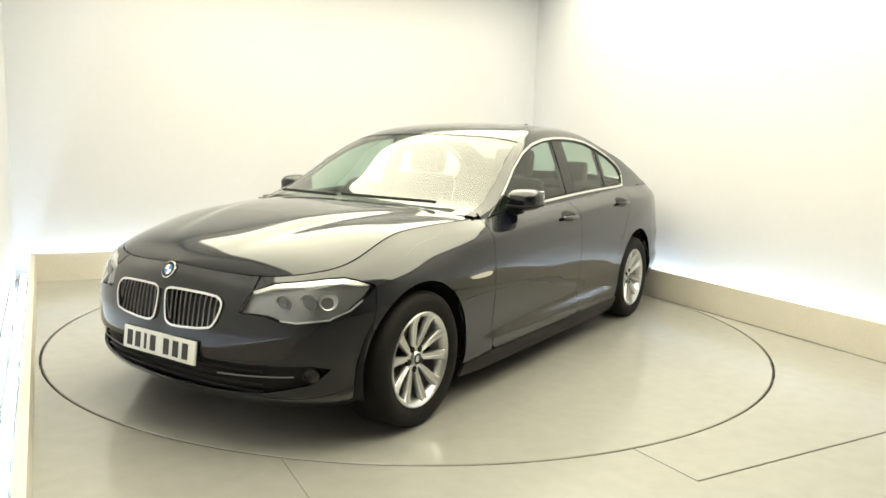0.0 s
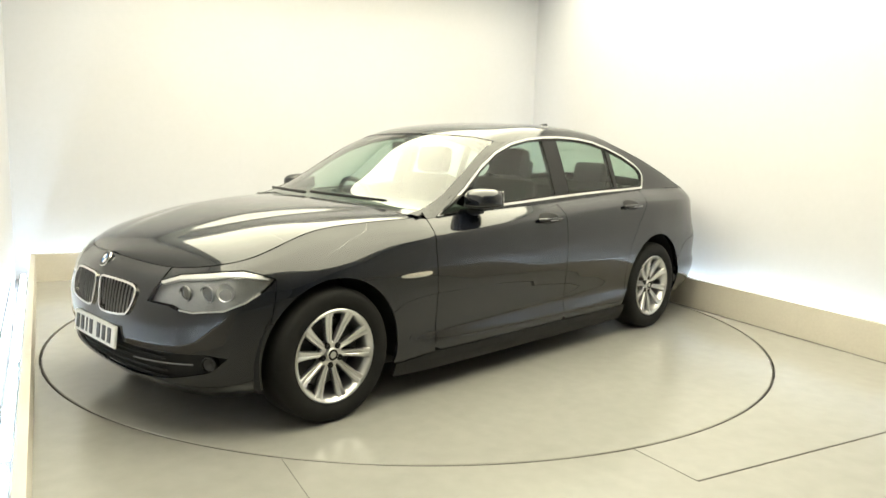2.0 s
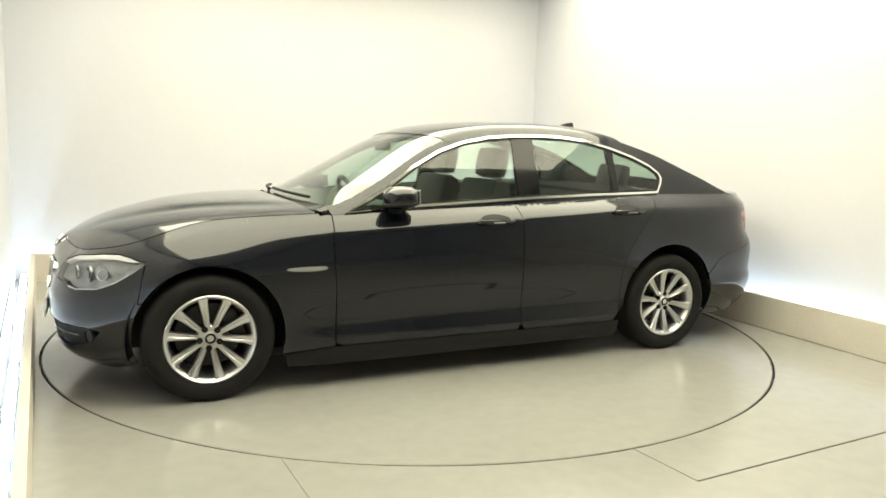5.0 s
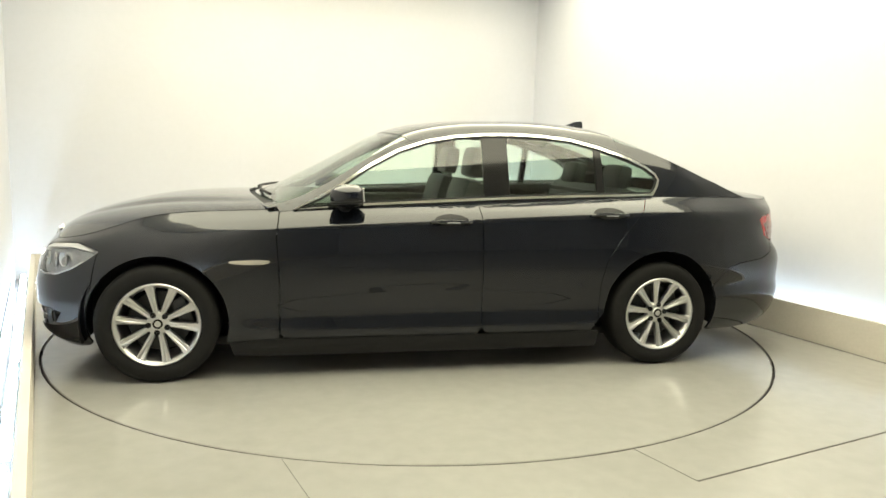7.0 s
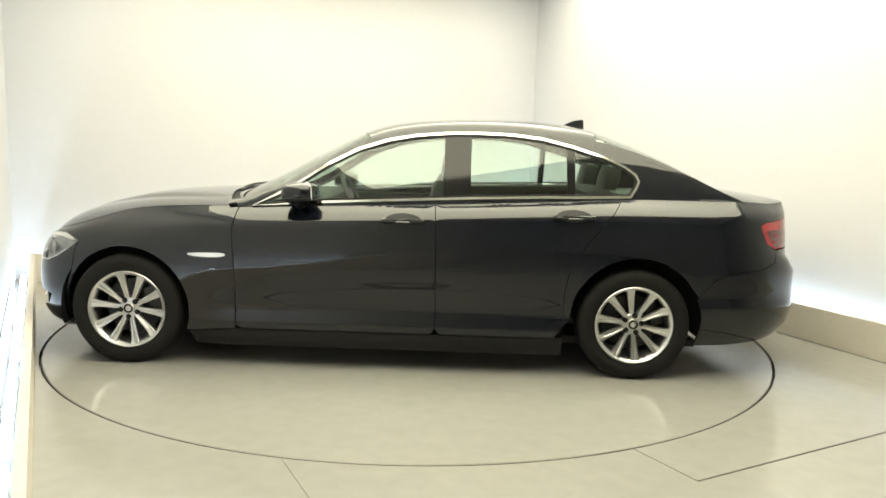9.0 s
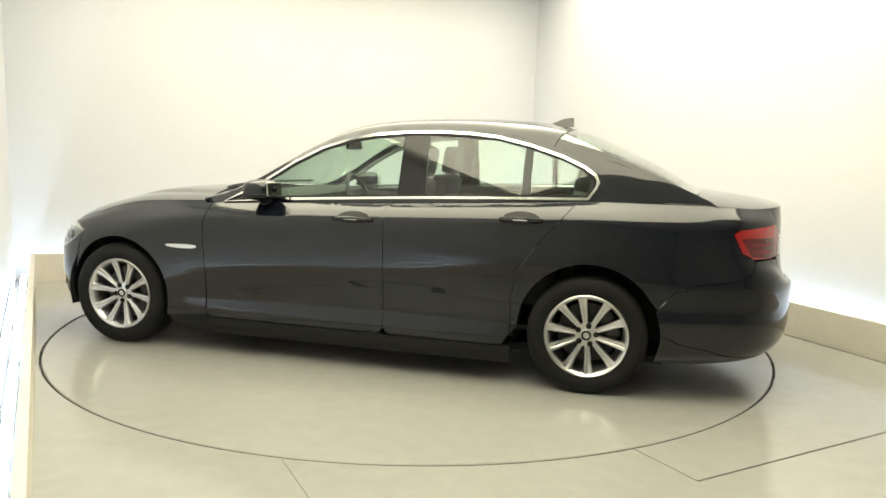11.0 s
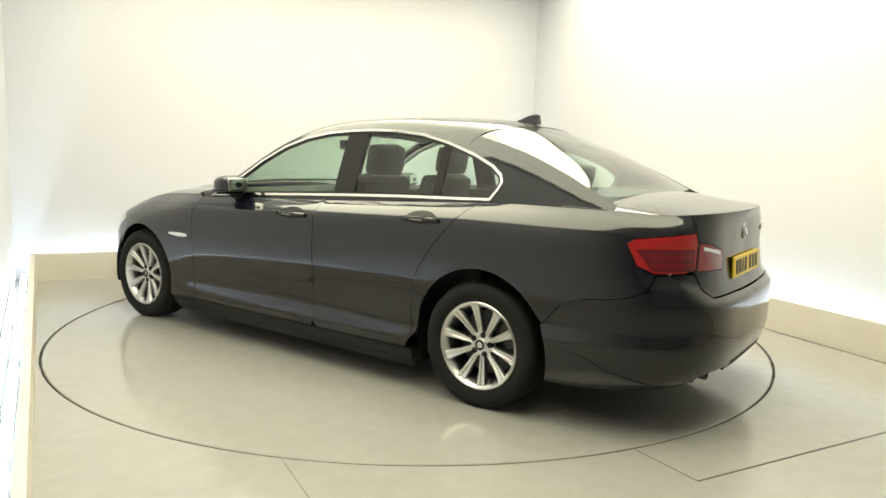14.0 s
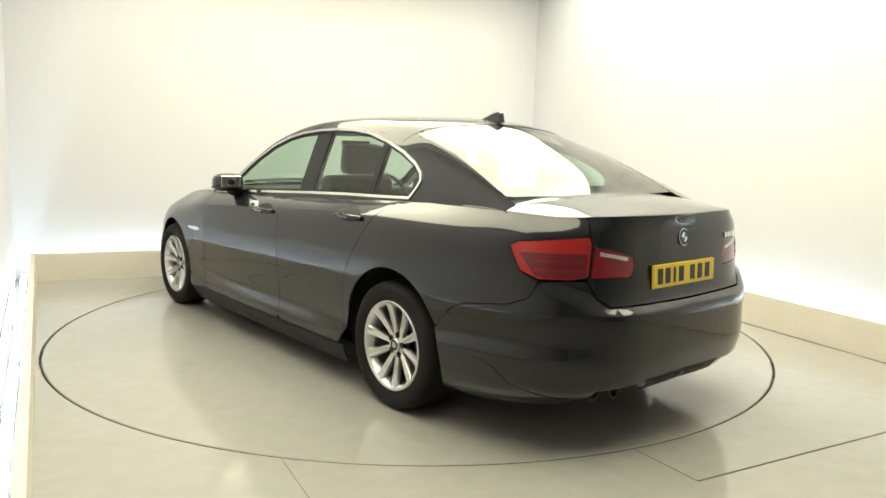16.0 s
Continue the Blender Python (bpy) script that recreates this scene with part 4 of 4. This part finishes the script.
    # plates and badges
    build_plate(car, "front_plate", 2.248, .402, PLATE_WHITE, "white front number plate", 1)
    build_plate(car, "rear_plate", float(side(np.array([S_END]), np.array([.77]), .012)[0][0]), .770, PLATE_YELLOW, "yellow rear number plate", -1)
    build_badge(car, tuple(side(np.array([0.0]), np.array([.735]), .004)[0]), (0, 60, 0), .041)
    build_badge(car, tuple(side(np.array([S_END]), np.array([.935]), .004)[0]), (0, -84, 0), .041)
    for y in (-.40, -.43, -.455, -.485, -.51):
        part("model_letter", boxed(pose(float(side(np.array([sr(-y)]), np.array([.925]), .003)[0][0]), y, .925), .006, .018, .026, .002), CHROME, car)
    # aerial fin
    bm = bmesh.new()
    prof = [(-.085, 0), (-.083, .056), (-.07, .062), (-.02, .054), (.05, .024), (.105, 0)]
    lo = [bm.verts.new((x, -.026 * (1 - z / .11), z)) for x, z in prof]
    hi = [bm.verts.new((x, .026 * (1 - z / .11), z)) for x, z in prof]
    for i in range(len(prof)):
        j = (i + 1) % len(prof)
        bm.faces.new((lo[i], lo[j], hi[j], hi[i]))
    bm.faces.new(lo)
    bm.faces.new(hi[::-1])
    fin = part("aerial_fin", bm, PAINT, car, "small roof aerial fin")
    fin.location = (-1.20, 0, 1.468)
    # wipers
    for y0, y1 in ((.55, -.05), (-.08, -.62)):
        pts = []
        for t in np.linspace(0, 1, 9):
            y = y0 + (y1 - y0) * t
            xs = .80 - .02 * t
            w = y / .79
            pts.append(tuple(cabin_top(np.array([xs]), np.array([w]), .02)[0]))
        part("wiper", tube(pts, .009, 6), BLACK, car, "black windscreen wiper")
    # cabin
    part("dashboard", boxed(pose(.62, 0, .88), .50, 1.42, .22, .06), CABIN, car, smooth=True)
    wheel_m = Matrix.Translation((.33, -.37, .92)) @ Matrix.Rotation(radians(-65), 4, "Y")
    ringp = [wheel_m @ Vector((.185 * math.cos(a), .185 * math.sin(a), 0)) for a in np.linspace(0, 2 * math.pi, 33)]
    part("steering_wheel", tube(ringp, .016, 8, False), CABIN, car, smooth=True)
    part("interior_mirror", boxed(pose(.24, 0, 1.315, 0, 8, 0), .03, .24, .065, .012), GLOSS_BLACK, car)
    for y in (.37, -.37):
        part("seat_back", boxed(pose(-.28, y, .82, 0, -16, 0), .14, .50, .62, .06), LEATHER, car, "black leather front seat back", smooth=True)
        part("seat_base", boxed(pose(.02, y, .48, 0, -6, 0), .52, .52, .16, .06), LEATHER, car, smooth=True)
        part("headrest", boxed(pose(-.395, y, 1.225, 0, -10, 0), .11, .29, .20, .05), LEATHER, car, "black leather headrest", smooth=True)
        for d in (-.05, .05):
            part("headrest_post", tube([(-.37, y + d, 1.08), (-.39, y + d, 1.17)], .007, 6), CHROME, car)
    part("rear_bench", boxed(pose(-1.05, 0, .50), .50, 1.36, .18, .06), LEATHER, car, smooth=True)
    part("rear_backrest", boxed(pose(-1.30, 0, .80, 0, -22, 0), .14, 1.34, .60, .06), LEATHER, car, smooth=True)
    for y in (.37, -.37):
        part("headrest", boxed(pose(-1.40, y, 1.15, 0, -14, 0), .10, .28, .17, .045), LEATHER, car, smooth=True)
    # wheels
    for x, y, turn in ((HUB_F, .885, 47), (HUB_R, .895, 7), (HUB_F, -.885, 10), (HUB_R, -.895, 20)):
        build_wheel(car, x, y, y, turn)
    return car


car = build_car()


# ---------- motion: car and turntable turn together ----------
TURN = [(0, 234.8), (0.5, 232.94), (1, 229.92), (1.5, 226.65), (2, 223.32), (2.5, 220.05), (3, 216.72), (3.5, 213.4), (4, 210.05), (6.5, 193.85), (7, 190.6), (7.5, 187.4), (8, 184.12), (8.5, 180.75), (9, 177.3), (11.5, 159.8), (12, 156.3), (12.5, 152.85), (13, 149.4), (13.5, 145.95), (14, 142.46), (14.5, 138.96), (15, 135.4), (15.5, 131.88), (16, 128.4)]
PARKED = (0.152, 0.288)


def motions():
    walk(turntable, [(t, pose(0, 0, 0, 0, 0, a)) for t, a in TURN])
    walk(car, [(t, pose(0, 0, 0, 0, 0, a) @ pose(*PARKED, 0)) for t, a in TURN])


motions()
